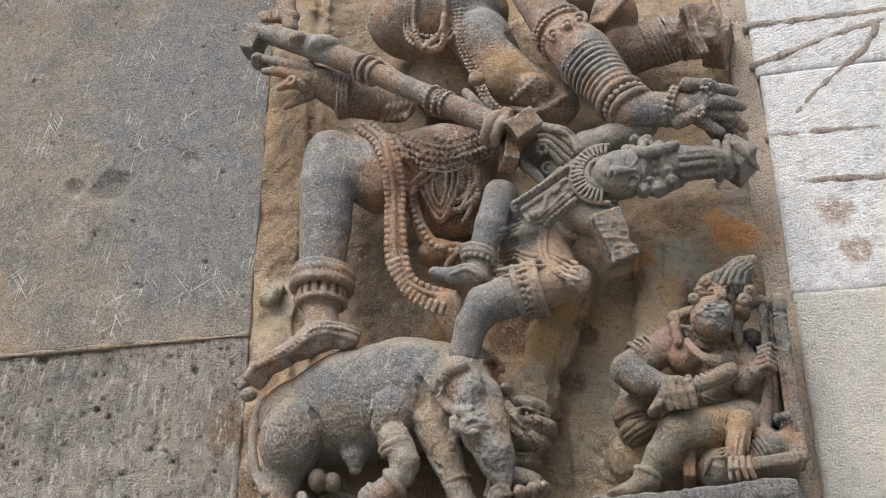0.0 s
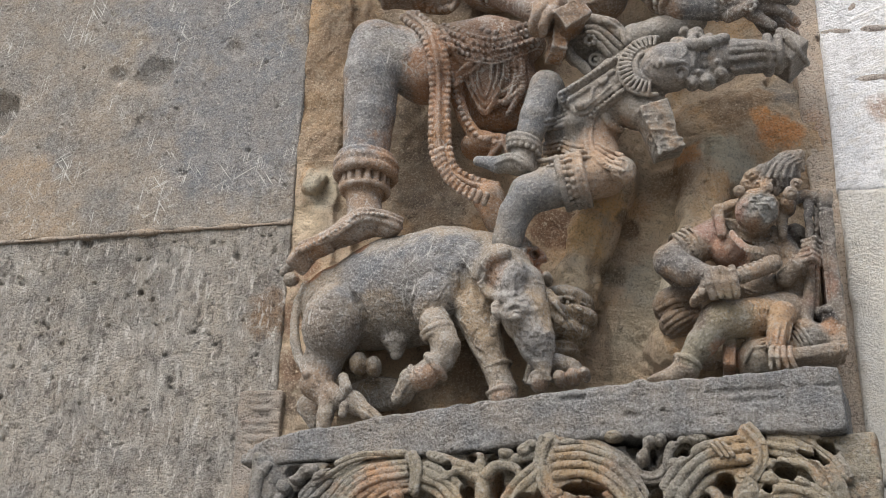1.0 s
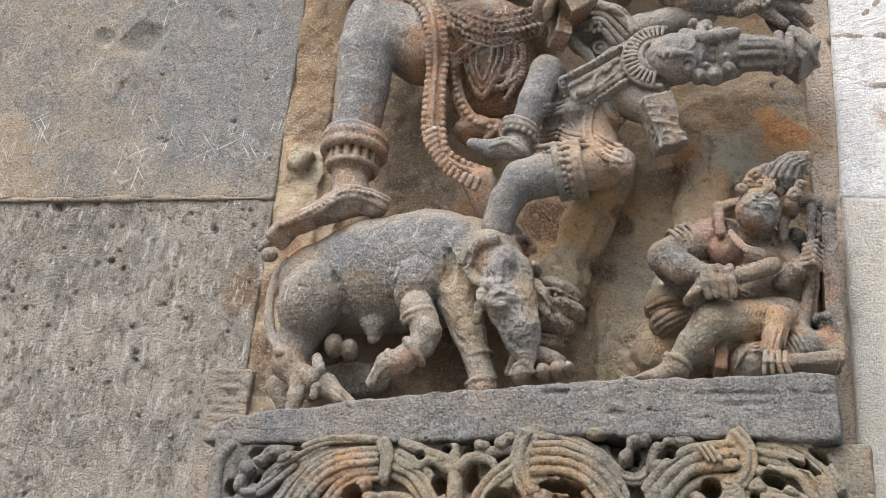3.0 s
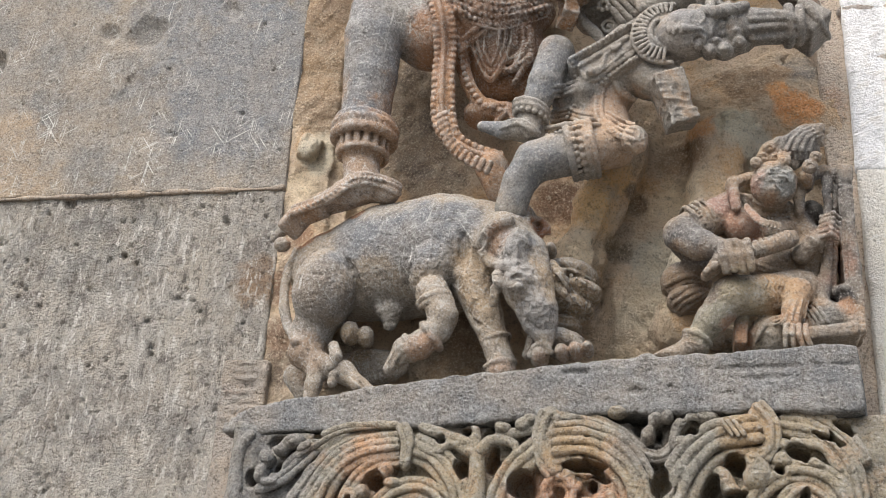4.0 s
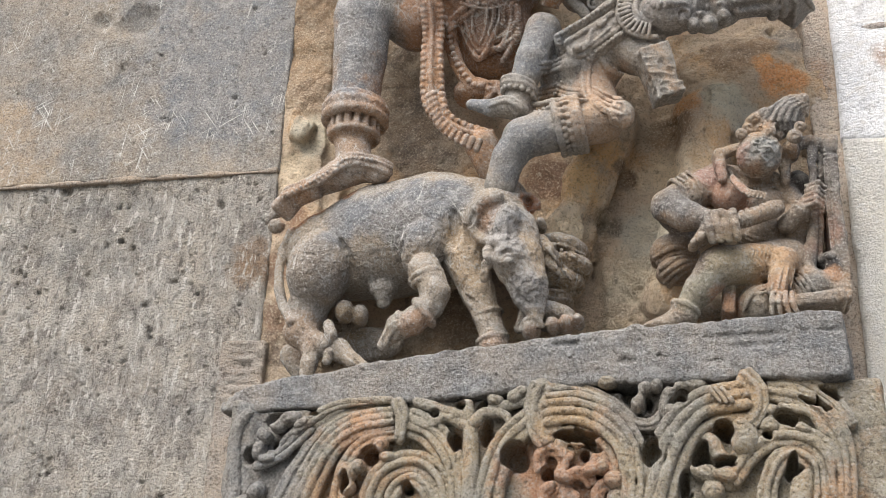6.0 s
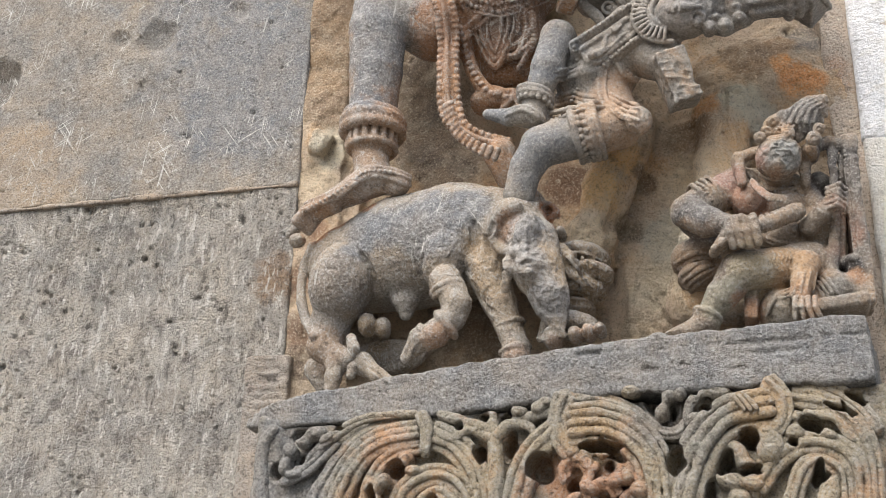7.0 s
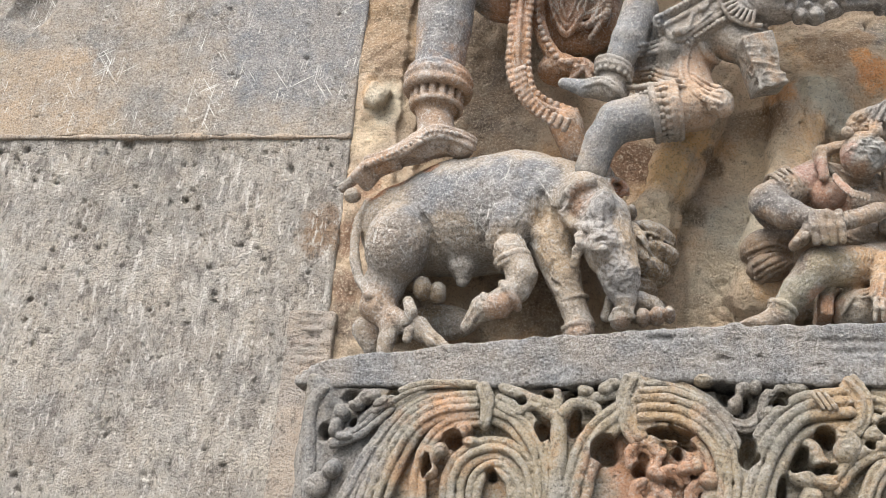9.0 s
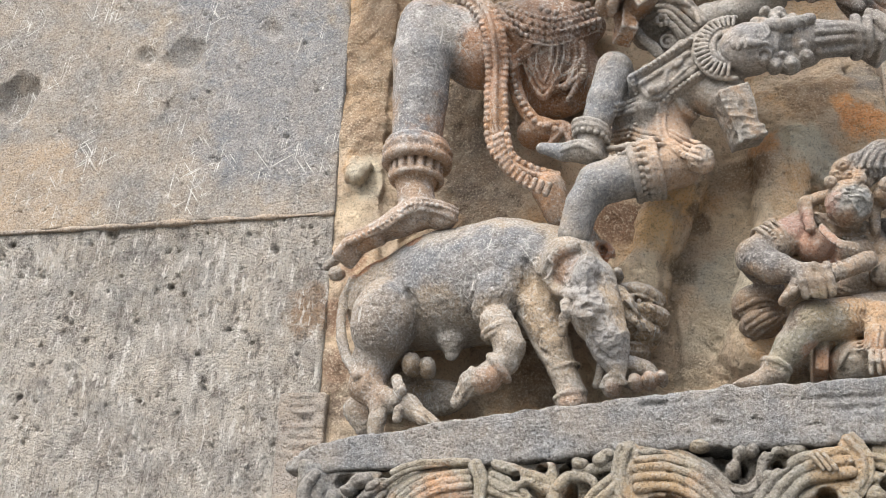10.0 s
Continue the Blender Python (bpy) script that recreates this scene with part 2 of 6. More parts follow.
elephant_stone = stone("worn_grey_soapstone", (0.39, 0.35, 0.30), (0.42, 0.355, 0.28), (0.43, 0.32, 0.2), 0.6, edge_wear_light=0.55, patch=7.0,
                       seed=9.7, scratch=0.75, rough=0.70, dirt=0.9, bump=0.65, fleck=(0.60, 0.59, 0.57),
                       spots=[((-0.049, -0.110, 2.132), 0.0450, SLATE), ((-0.132, -0.100, 2.126), 0.0330, SLATE), ((0.007, -0.110, 2.151), 0.0280, SLATE), ((-0.211, -0.050, 2.154), 0.0174, ORANGE), ((-0.185, -0.060, 2.169), 0.0147, ORANGE), ((-0.137, -0.070, 2.183), 0.0107, ORANGE), ((-0.170, -0.100, 2.052), 0.0369, (0.33, 0.28, 0.23)), ((0.059, -0.140, 2.103), 0.0161, (0.45, 0.30, 0.21)), ((0.105, -0.080, 2.144), 0.0147, (0.56, 0.27, 0.15)), ((0.036, -0.100, 2.063), 0.0255, (0.50, 0.39, 0.27)), ((0.018, -0.100, 2.094), 0.0174, (0.50, 0.39, 0.27)), ((-0.021, -0.140, 1.972), 0.0174, (0.46, 0.30, 0.2)), ((0.076, -0.100, 2.167), 0.0147, (0.5, 0.33, 0.25)), ((0.091, -0.150, 2.067), 0.0348, (0.44, 0.42, 0.40)), ((0.115, -0.150, 2.010), 0.0255, (0.42, 0.40, 0.38)), ((0.141, -0.070, 2.063), 0.0369, (0.50, 0.39, 0.27)), ((-0.132, -0.070, 2.009), 0.0201, (0.36, 0.28, 0.19)), ((-0.182, -0.080, 1.981), 0.0268, (0.40, 0.30, 0.22)), ((0.065, -0.100, 1.955), 0.0147, (0.46, 0.33, 0.24)), ((0.112, -0.130, 1.962), 0.0107, (0.45, 0.33, 0.25)), ((0.149, -0.120, 1.968), 0.0188, (0.42, 0.30, 0.22))])
attendant_stone = stone("brown_soapstone", (0.37, 0.285, 0.21), (0.32, 0.265, 0.21), (0.46, 0.30, 0.18), 0.55, edge_wear_light=0.60, patch=12.0, seed=2.9, rough=0.70, dirt=0.80, bump=0.6,
                        # dark spots at the bent elbow include shade painted on its underside
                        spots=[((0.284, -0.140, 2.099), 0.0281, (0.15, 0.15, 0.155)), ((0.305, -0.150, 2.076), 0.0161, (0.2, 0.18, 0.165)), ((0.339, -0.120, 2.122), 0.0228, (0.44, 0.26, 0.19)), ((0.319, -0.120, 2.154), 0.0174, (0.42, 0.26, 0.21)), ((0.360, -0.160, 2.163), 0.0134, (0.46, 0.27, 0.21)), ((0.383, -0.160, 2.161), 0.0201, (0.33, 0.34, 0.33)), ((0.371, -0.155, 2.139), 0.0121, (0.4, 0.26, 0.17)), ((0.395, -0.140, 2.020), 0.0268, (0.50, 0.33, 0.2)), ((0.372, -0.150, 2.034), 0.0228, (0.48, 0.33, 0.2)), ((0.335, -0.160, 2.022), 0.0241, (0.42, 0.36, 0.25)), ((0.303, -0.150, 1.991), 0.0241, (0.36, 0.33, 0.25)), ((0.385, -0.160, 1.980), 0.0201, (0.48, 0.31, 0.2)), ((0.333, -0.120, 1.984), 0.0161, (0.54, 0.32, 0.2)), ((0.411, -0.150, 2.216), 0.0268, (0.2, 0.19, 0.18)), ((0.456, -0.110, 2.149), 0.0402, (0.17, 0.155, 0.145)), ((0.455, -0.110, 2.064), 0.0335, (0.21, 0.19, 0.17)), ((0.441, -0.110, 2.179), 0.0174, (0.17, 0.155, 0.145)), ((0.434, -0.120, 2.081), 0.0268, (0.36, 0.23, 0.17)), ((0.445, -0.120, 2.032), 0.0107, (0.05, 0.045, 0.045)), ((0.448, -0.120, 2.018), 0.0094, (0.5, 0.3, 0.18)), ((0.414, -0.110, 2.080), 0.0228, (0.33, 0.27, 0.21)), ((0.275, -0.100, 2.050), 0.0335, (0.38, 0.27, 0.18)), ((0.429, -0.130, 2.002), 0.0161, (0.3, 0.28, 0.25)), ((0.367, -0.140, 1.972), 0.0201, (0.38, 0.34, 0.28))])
ledge_stone = stone("dark_ledge_stone", (0.25, 0.255, 0.26), (0.37, 0.35, 0.325), (0.30, 0.255, 0.20), 0.62, edge_wear_light=0.50, seed=4.4, bump=0.8, scratch=0.35, fleck=(0.55, 0.545, 0.53))
frieze_stone = stone("ochre_frieze_stone", (0.40, 0.345, 0.25), (0.33, 0.305, 0.25), (0.50, 0.31, 0.17), 0.54, edge_wear_light=0.50, patch=12.0,
                     seed=7.7, bump=0.7, spots=[((0.148, -0.160, 1.785), 0.05, (0.5, 0.28, 0.17)), ((0.152, -0.160, 1.845), 0.03, OCHRE), ((0.328, -0.170, 1.853), 0.025, OCHRE), ((-0.075, -0.140, 1.839), 0.03, (0.56, 0.34, 0.2)), ((-0.102, -0.140, 1.782), 0.03, (0.5, 0.33, 0.2)),
                     ((-0.210, -0.120, 1.838), 0.06, (0.27, 0.265, 0.255)), ((-0.225, -0.110, 1.775), 0.06, (0.3, 0.29, 0.275)), ((0.233, -0.160, 1.860), 0.035, (0.24, 0.225, 0.2))])
strip_stone = stone("beige_edge_stone", (0.62, 0.52, 0.43), (0.54, 0.46, 0.38), (0.58, 0.41, 0.3), 0.56, fleck=(0.62, 0.58, 0.52), patch=9.0, shade=1.0, bump=0.8)
seam_stone = stone("brown_mortar", (0.56, 0.48, 0.42), (0.66, 0.6, 0.55), (0.45, 0.34, 0.28), 0.52, fleck=(0.7, 0.68, 0.66), fleck_at=0.56, patch=14.0, shade=1.0, bump=1.0)
pilaster_stone = stone("pinkish_pilaster_stone", (0.62, 0.54, 0.46), (0.52, 0.46, 0.40), (0.60, 0.44, 0.33), 0.54, patch=9.0, bump=0.9)
paving_stone = stone("paving_stone", (0.2, 0.185, 0.165), (0.15, 0.145, 0.13), (0.2, 0.17, 0.13), 0.6, size=0.4)
mortar = stone("old_mortar", (0.42, 0.35, 0.28), (0.34, 0.29, 0.24), (0.4, 0.28, 0.19), 0.6)


# ---- modelling tools ----
LATTICE = np.random.RandomState(5).rand(32, 32, 32).astype(np.float32) * 2 - 1


def grit(p, scale):
    """Smooth noise in -1..1 at the places p (n x 3), with that many swells a metre."""
    q = p * scale + 100.0
    i = np.floor(q).astype(int)
    f = q - i
    f = f * f * (3 - 2 * f)
    out = 0
    for a in (0, 1):
        for b in (0, 1):
            for c in (0, 1):
                w = (f[:, 0] if a else 1 - f[:, 0]) * (f[:, 1] if b else 1 - f[:, 1]) * (f[:, 2] if c else 1 - f[:, 2])
                out = out + w * LATTICE[(i[:, 0] + a) % 32, (i[:, 1] + b) % 32, (i[:, 2] + c) % 32]
    return out


def mesh_of(name, verts, faces, smooth=True):
    """A mesh from arrays of places and of quads."""
    me = bpy.data.meshes.new(name)
    n = faces.shape[1]
    me.vertices.add(len(verts))
    me.vertices.foreach_set("co", np.asarray(verts, np.float32).ravel())
    me.loops.add(faces.size)
    me.loops.foreach_set("vertex_index", faces.astype(np.int32).ravel())
    me.polygons.add(len(faces))
    me.polygons.foreach_set("loop_start", np.arange(0, faces.size, n, dtype=np.int32))
    me.polygons.foreach_set("use_smooth", np.full(len(faces), smooth))
    me.update(calc_edges=True)
    me.validate()
    return me


def curve(points, step=0.003):
    """A smooth line through the points, evenly sampled."""
    p = np.array(points, float)
    if len(p) == 2:
        fine = p[0] + np.linspace(0, 1, 60)[:, None] * (p[1] - p[0])
    else:
        e = np.vstack([2 * p[0] - p[1], p, 2 * p[-1] - p[-2]])
        fine = []
        for k in range(len(p) - 1):
            a, b, c, d = e[k:k + 4]
            for u in np.linspace(0, 1, 24, endpoint=False):
                fine.append(0.5 * (2 * b + (c - a) * u + (2 * a - 5 * b + 4 * c - d) * u**2 + (3 * b - a - 3 * c + d) * u**3))
        fine = np.array(fine + [p[-1]])
    far = np.r_[0, np.cumsum(np.linalg.norm(np.diff(fine, axis=0), axis=1))]
    s = np.linspace(0, far[-1], max(2, int(far[-1] / step) + 1))
    return np.stack([np.interp(s, far, fine[:, k]) for k in range(3)], 1)


def arc(cx, cz, r, a0, a1, y, squeeze=1.0):
    """Points on an arc before the wall, from a0 to a1 degrees."""
    return [(cx + r * math.cos(radians(a)), y, cz + squeeze * r * math.sin(radians(a))) for a in np.linspace(a0, a1, 9)]


# close to the camera's eye; carved details are projected from here
VIEW_EYE = np.array((0.3, -1.4, 1.54))


class Sculpt:
    """A body carved in a grid: pieces are melted together or cut away, then its skin is drawn."""

    def __init__(self, low, high, cell, lay=True):
        self.lay = lay
        self.low, self.cell = np.array(low, float), cell
        self.axes = [np.arange(low[k], high[k], cell, dtype=np.float32) for k in range(3)]
        self.field = np.full([len(a) for a in self.axes], 0.05, np.float32)

    def _near(self, low, high, pad):
        cut = []
        for k in range(3):
            a = int(np.clip((low[k] - pad - self.low[k]) / self.cell, 0, len(self.axes[k])))
            b = int(np.clip((high[k] + pad - self.low[k]) / self.cell + 2, 0, len(self.axes[k])))
            cut.append(slice(a, b))
        x, y, z = (self.axes[k][cut[k]] for k in range(3))
        return tuple(cut), x[:, None, None], y[None, :, None], z[None, None, :]

    def _melt(self, cut, d, soft, away=False):
        f = self.field[cut]
        if f.size == 0:
            return
        if away:
            f, d = -f, d
        if soft > 0:
            h = np.clip(0.5 + 0.5 * (f - d) / soft, 0, 1)
            f = f + (d - f) * h - soft * h * (1 - h)
        else:
            f = np.minimum(f, d)
        self.field[cut] = -f if away else f

    def cone(self, a, ra, b, rb, soft=0.006, away=False):
        a, b = np.array(a, float), np.array(b, float)
        pad = max(ra, rb) + soft + 2 * self.cell
        cut, x, y, z = self._near(np.minimum(a, b), np.maximum(a, b), pad)
        v = b - a
        t = ((x - a[0]) * v[0] + (y - a[1]) * v[1] + (z - a[2]) * v[2]) / max(v @ v, 1e-9)
        t = np.clip(t, 0, 1)
        d = np.sqrt((x - a[0] - t * v[0])**2 + (y - a[1] - t * v[1])**2 + (z - a[2] - t * v[2])**2) - (ra + t * (rb - ra))
        self._melt(cut, d, soft, away)
        return self

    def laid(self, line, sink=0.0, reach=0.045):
        """The line slid along the camera's view rays onto the skin, to fit that view; it stays where no skin is near.
        """
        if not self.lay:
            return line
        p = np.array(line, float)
        way = p - VIEW_EYE
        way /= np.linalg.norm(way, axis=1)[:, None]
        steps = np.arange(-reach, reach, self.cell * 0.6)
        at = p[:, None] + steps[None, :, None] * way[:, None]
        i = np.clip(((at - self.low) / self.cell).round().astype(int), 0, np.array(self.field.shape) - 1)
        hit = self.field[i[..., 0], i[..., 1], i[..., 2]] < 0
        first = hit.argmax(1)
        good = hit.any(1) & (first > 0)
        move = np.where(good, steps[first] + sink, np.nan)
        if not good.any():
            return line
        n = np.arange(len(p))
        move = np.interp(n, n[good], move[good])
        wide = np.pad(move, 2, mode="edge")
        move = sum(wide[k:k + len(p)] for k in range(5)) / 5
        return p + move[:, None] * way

    def stud(self, c, r, turn=(0, 0, 0), soft=0.001):
        """A small boss on the skin."""
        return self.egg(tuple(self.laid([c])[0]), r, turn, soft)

    def limb(self, *spans, soft=0.003):
        """Places and radii in turn."""
        for k in range(0, len(spans) - 2, 2):
            self.cone(spans[k], spans[k + 1], spans[k + 2], spans[k + 3], soft)
        return self

    def egg(self, c, r, turn=(0, 0, 0), soft=0.003, away=False):
        c, r = np.array(c, float), np.array(r, float)
        pad = r.max() + soft + 2 * self.cell
        cut, x, y, z = self._near(c, c, pad)
        m = np.array(Euler([radians(v) for v in turn]).to_matrix().transposed())
        q = [m[k, 0] * (x - c[0]) + m[k, 1] * (y - c[1]) + m[k, 2] * (z - c[2]) for k in range(3)]
        k0 = np.sqrt(sum((q[k] / r[k])**2 for k in range(3)))
        k1 = np.sqrt(sum((q[k] / r[k]**2)**2 for k in range(3))) + 1e-6
        self._melt(cut, k0 * (k0 - 1) / k1, soft, away)
        return self

    def block(self, c, half, turn=(0, 0, 0), edge=0.004, soft=0.003, away=False):
        c, half = np.array(c, float), np.array(half, float) - edge
        pad = np.linalg.norm(half) + edge + soft + 2 * self.cell
        cut, x, y, z = self._near(c, c, pad)
        m = np.array(Euler([radians(v) for v in turn]).to_matrix().transposed())
        q = [np.abs(m[k, 0] * (x - c[0]) + m[k, 1] * (y - c[1]) + m[k, 2] * (z - c[2])) - half[k] for k in range(3)]
        out = np.sqrt(sum(np.maximum(v, 0)**2 for v in q))
        self._melt(cut, out + np.minimum(np.maximum(np.maximum(q[0], q[1]), q[2]), 0) - edge, soft, away)
        return self

    def cord(self, points, r, r2=None, soft=0.0015, away=False):
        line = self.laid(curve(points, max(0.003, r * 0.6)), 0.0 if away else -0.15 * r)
        w = np.linspace(r, r if r2 is None else r2, len(line))
        for k in range(len(line) - 1):
            self.cone(line[k], w[k], line[k + 1], w[k + 1], soft, away)
        return self

    def groove(self, points, r, soft=0.002):
        return self.cord(points, r, soft=soft, away=True)

    def beads(self, points, r, gap=2.1, soft=0.001):
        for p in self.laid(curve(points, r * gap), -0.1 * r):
            self.cone(p, r, p, r, soft)
        return self

    def ring(self, c, axis, big, r, soft=0.002, beads=False, flat=1.0):
        """A band round a limb, flattened towards the wall by flat."""
        n = Vector(axis).normalized()
        if abs(n.y) > 0.8:
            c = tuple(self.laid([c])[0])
        u = n.cross(Vector((0, 1, 0))).normalized()
        v = n.cross(u)
        pts = [tuple(Vector(c) + u * (big * math.cos(a)) + v * (big * flat * math.sin(a))) for a in np.linspace(0, 2 * math.pi, 17)]
        kept, self.lay = self.lay, False
        self.beads(pts, r) if beads else self.cord(pts, r, soft=soft)
        self.lay = kept
        return self

    def worn(self, depth, scale):
        band = np.abs(self.field) < 4 * self.cell + depth
        i = np.argwhere(band)
        p = self.low + i * self.cell
        self.field[band] += (depth * grit(p, scale)).astype(np.float32)
        return self

    def chip(self, c, r, depth, scale):
        """Breaks the surface about a place."""
        cut, x, y, z = self._near(np.array(c), np.array(c), r)
        near = np.clip(1.3 - 1.3 * np.sqrt((x - c[0])**2 + (y - c[1])**2 + (z - c[2])**2) / r, 0, 1)
        i = np.stack(np.meshgrid(*(self.axes[k][cut[k]] for k in range(3)), indexing="ij"), -1).reshape(-1, 3)
        self.field[cut] += (near * depth * np.abs(grit(i, scale)).reshape(near.shape)).astype(np.float32)
        return self

    def skin(self, name):
        f = self.field
        for k in range(3):
            for end in (0, -1):
                s = [slice(None)] * 3
                s[k] = end
                f[tuple(s)] = np.maximum(f[tuple(s)], self.cell)
        inside = f < 0
        n = [s - 1 for s in f.shape]
        total = np.zeros(n, np.uint8)
        corners = [(a, b, c) for a in (0, 1) for b in (0, 1) for c in (0, 1)]
        for a, b, c in corners:
            total += inside[a:a + n[0], b:b + n[1], c:c + n[2]]
        cells = np.argwhere((total > 0) & (total < 8))
        index = np.full(n, -1, np.int32)
        index[tuple(cells.T)] = np.arange(len(cells))
        values = np.stack([f[cells[:, 0] + a, cells[:, 1] + b, cells[:, 2] + c] for a, b, c in corners], 1)
        place, count = np.zeros((len(cells), 3)), np.zeros((len(cells), 1))
        for i, p in enumerate(corners):
            for j, q in enumerate(corners):
                if j > i and sum(abs(a - b) for a, b in zip(p, q)) == 1:
                    va, vb = values[:, i], values[:, j]
                    cross = (va < 0) != (vb < 0)
                    t = np.where(cross, va / np.where(cross, va - vb, 1), 0)[:, None]
                    place += cross[:, None] * (np.array(p) + t * (np.array(q) - np.array(p)))
                    count += cross[:, None]
        verts = self.low + (cells + place / count) * self.cell
        quads = []
        for k in range(3):
            u, v = (k + 1) % 3, (k + 2) % 3
            first, then = [slice(None)] * 3, [slice(None)] * 3
            first[k], then[k] = slice(0, -1), slice(1, None)
            change = inside[tuple(first)].astype(np.int8) - inside[tuple(then)]
            for sign in (1, -1):
                e = np.argwhere(change == sign)
                e = e[(e[:, u] > 0) & (e[:, v] > 0) & (e[:, u] < f.shape[u] - 1) & (e[:, v] < f.shape[v] - 1)]
                ring = []
                for du, dv in ((1, 1), (0, 1), (0, 0), (1, 0)):
                    g = e.copy()
                    g[:, u] -= du
                    g[:, v] -= dv
                    ring.append(index[tuple(g.T)])
                quads.append(np.stack(ring if sign == 1 else ring[::-1], 1))
        return mesh_of(name, verts, np.concatenate(quads))


def part(name, me, material, parent=None, label=""):
    ob = new(name, me)
    me.materials.append(material)
    ob.parent = parent
    return tagged(ob, label) if label else ob


def rough_block(name, x0, x1, z0, z1, y, depth, material, parent, cell=0.006, swell=0.002, pits=0, seed=0, edge=0.0016, notch=None,
                holes=(), deep=0.9, strokes=0):
    """A hewn block with an uneven front at y, worn edges, chisel pits and holes (x, z, radius, depth)."""
    rnd = np.random.RandomState(seed)
    nx, nz = int((x1 - x0) / cell) + 1, int((z1 - z0) / cell) + 1
    x, z = np.meshgrid(np.linspace(x0, x1, nx), np.linspace(z0, z1, nz), indexing="ij")
    p = np.stack([x.ravel(), np.full(x.size, y + seed), z.ravel()], 1)
    d = swell * grit(p, 6) + swell * 0.6 * grit(p, 19) + swell * 0.4 * grit(p * (1, 1, 0.5), 70) + swell * 0.3 * grit(p, 150)
    d2, worked = d.reshape(nx, nz), np.zeros((nx, nz))
    for _ in range(pits):
        a, b, r = rnd.uniform(x0, x1), rnd.uniform(z0, z1), rnd.uniform(0.0018, 0.0022 + 0.0045 * rnd.rand()**2)
        i0, i1, j0, j1 = (int(v / cell) for v in (a - x0 - 3 * r, a - x0 + 3 * r, b - z0 - 3 * r, b - z0 + 3 * r))
        cut = (slice(max(i0, 0), max(i1, 0) + 2), slice(max(j0, 0), max(j1, 0) + 2))
        u = x[cut] - a + rnd.uniform(-0.5, 0.5) * (z[cut] - b)
        worked[cut] += deep * r * np.exp(-((u / r)**2 + ((z[cut] - b) / (r * rnd.uniform(0.6, 1.4)))**2)**2)
    # broken, uneven pit edges
    d2 += worked * np.clip(0.75 + 1.1 * grit(p, 210) + 0.5 * grit(p + 3, 420), 0, 1.6).reshape(nx, nz)
    for _ in range(strokes):
        a, b, r, h = rnd.uniform(x0, x1), rnd.uniform(z0, z1), rnd.uniform(0.0012, 0.0026), rnd.uniform(0.004, 0.013)
        i0, i1, j0, j1 = (int(v / cell) for v in (a - x0 - 3 * r, a - x0 + 3 * r, b - z0 - 2 * h, b - z0 + 2 * h))
        cut = (slice(max(i0, 0), max(i1, 0) + 2), slice(max(j0, 0), max(j1, 0) + 2))
        u = x[cut] - a + rnd.uniform(-0.25, 0.1) * (z[cut] - b)
        d2[cut] += rnd.uniform(-0.4, 0.9) * r * np.exp(-(u / r)**2 - ((z[cut] - b) / h)**4)
    for a, b, r, low in holes:
        near = np.hypot(p[:, 0] - a, p[:, 2] - b) / r + 0.35 * grit(p, 45)
        d = d + low * np.clip(1.6 - 1.2 * near, 0, 1)
    rim = np.minimum.reduce([p[:, 0] - x0, x1 - p[:, 0], p[:, 2] - z0, z1 - p[:, 2]]) + 0.003 * grit(p, 40)
    d = d + 1.6 * edge * np.clip(1 - rim / (2 * edge), 0, 1)**2
    front = np.stack([p[:, 0] + 0.0015 * grit(p, 30), y + d, p[:, 2] + 0.0015 * grit(p + 7, 30)], 1)
    if notch:
        front[:, 0] = np.where(p[:, 2] < notch[1], np.minimum(front[:, 0], notch[0] + 0.001 * grit(p, 50)), front[:, 0])
    i = np.arange(nx * nz).reshape(nx, nz)
    quads = [np.stack([i[:-1, :-1], i[1:, :-1], i[1:, 1:], i[:-1, 1:]], -1).reshape(-1, 4)]
    loop = np.r_[i[:, 0], i[-1, 1:], i[-2::-1, -1], i[0, -2:0:-1]]
    back = front[loop].copy()
    back[:, 1] = y + depth
    n, m = len(front), len(loop)
    k = np.arange(m)
    quads.append(np.stack([loop[k], n + k, n + (k + 1) % m, loop[(k + 1) % m]], -1))
    me = mesh_of(name, np.vstack([front, back]), np.concatenate(quads))
    return part(name, me, material, parent)


def setting(name, label, category):
    return tagged(new(name), label, category, kind="structure")


# ---- ground and walls ----
def ground_sheet():
    bm = bmesh.new()
    bmesh.ops.create_grid(bm, x_segments=40, y_segments=40, size=200)
    me = bpy.data.meshes.new("ground")
    bm.to_mesh(me)
    bm.free()
    part("ground", me, paving_stone)
    tagged(bpy.data.objects["ground"], "worn grey paving before the temple wall", "ground", kind="structure")


ground_sheet()

wall = setting("wall_west", "hewn grey-brown temple wall of large scratched stone blocks", "wall")
J = 2.262
rough_block("stone_block", -1.30, -0.271, J + 0.0006, 3.0, 0.0, 0.30, wall_stone, wall, cell=0.0024, pits=520, deep=0.9, seed=2, swell=0.0018, edge=0.001,
            holes=[(-0.525, 2.535, 0.030, 0.010), (-0.80, 2.49, 0.035, 0.02), (-0.392, 2.571, 0.014, 0.006), (-0.59, 2.545, 0.016, 0.008)])
rough_block("stone_block", -1.30, -0.271, 1.45, J - 0.0006, 0.002, 0.30, chiselled_stone, wall, cell=0.0022, pits=1700, deep=1.35, seed=3, swell=0.0026, edge=0.001,
            notch=(-0.318, 2.0), holes=[(-0.60, 2.25, 0.010, 0.008)], strokes=2600)
for k, (za, zb) in enumerate(((0.0, 0.72), (0.725, 1.445), (3.005, 3.7))):
    rough_block("stone_block", -1.30, -0.31, za, zb, 0.003, 0.30, wall_stone, wall, cell=0.03, seed=20 + k)
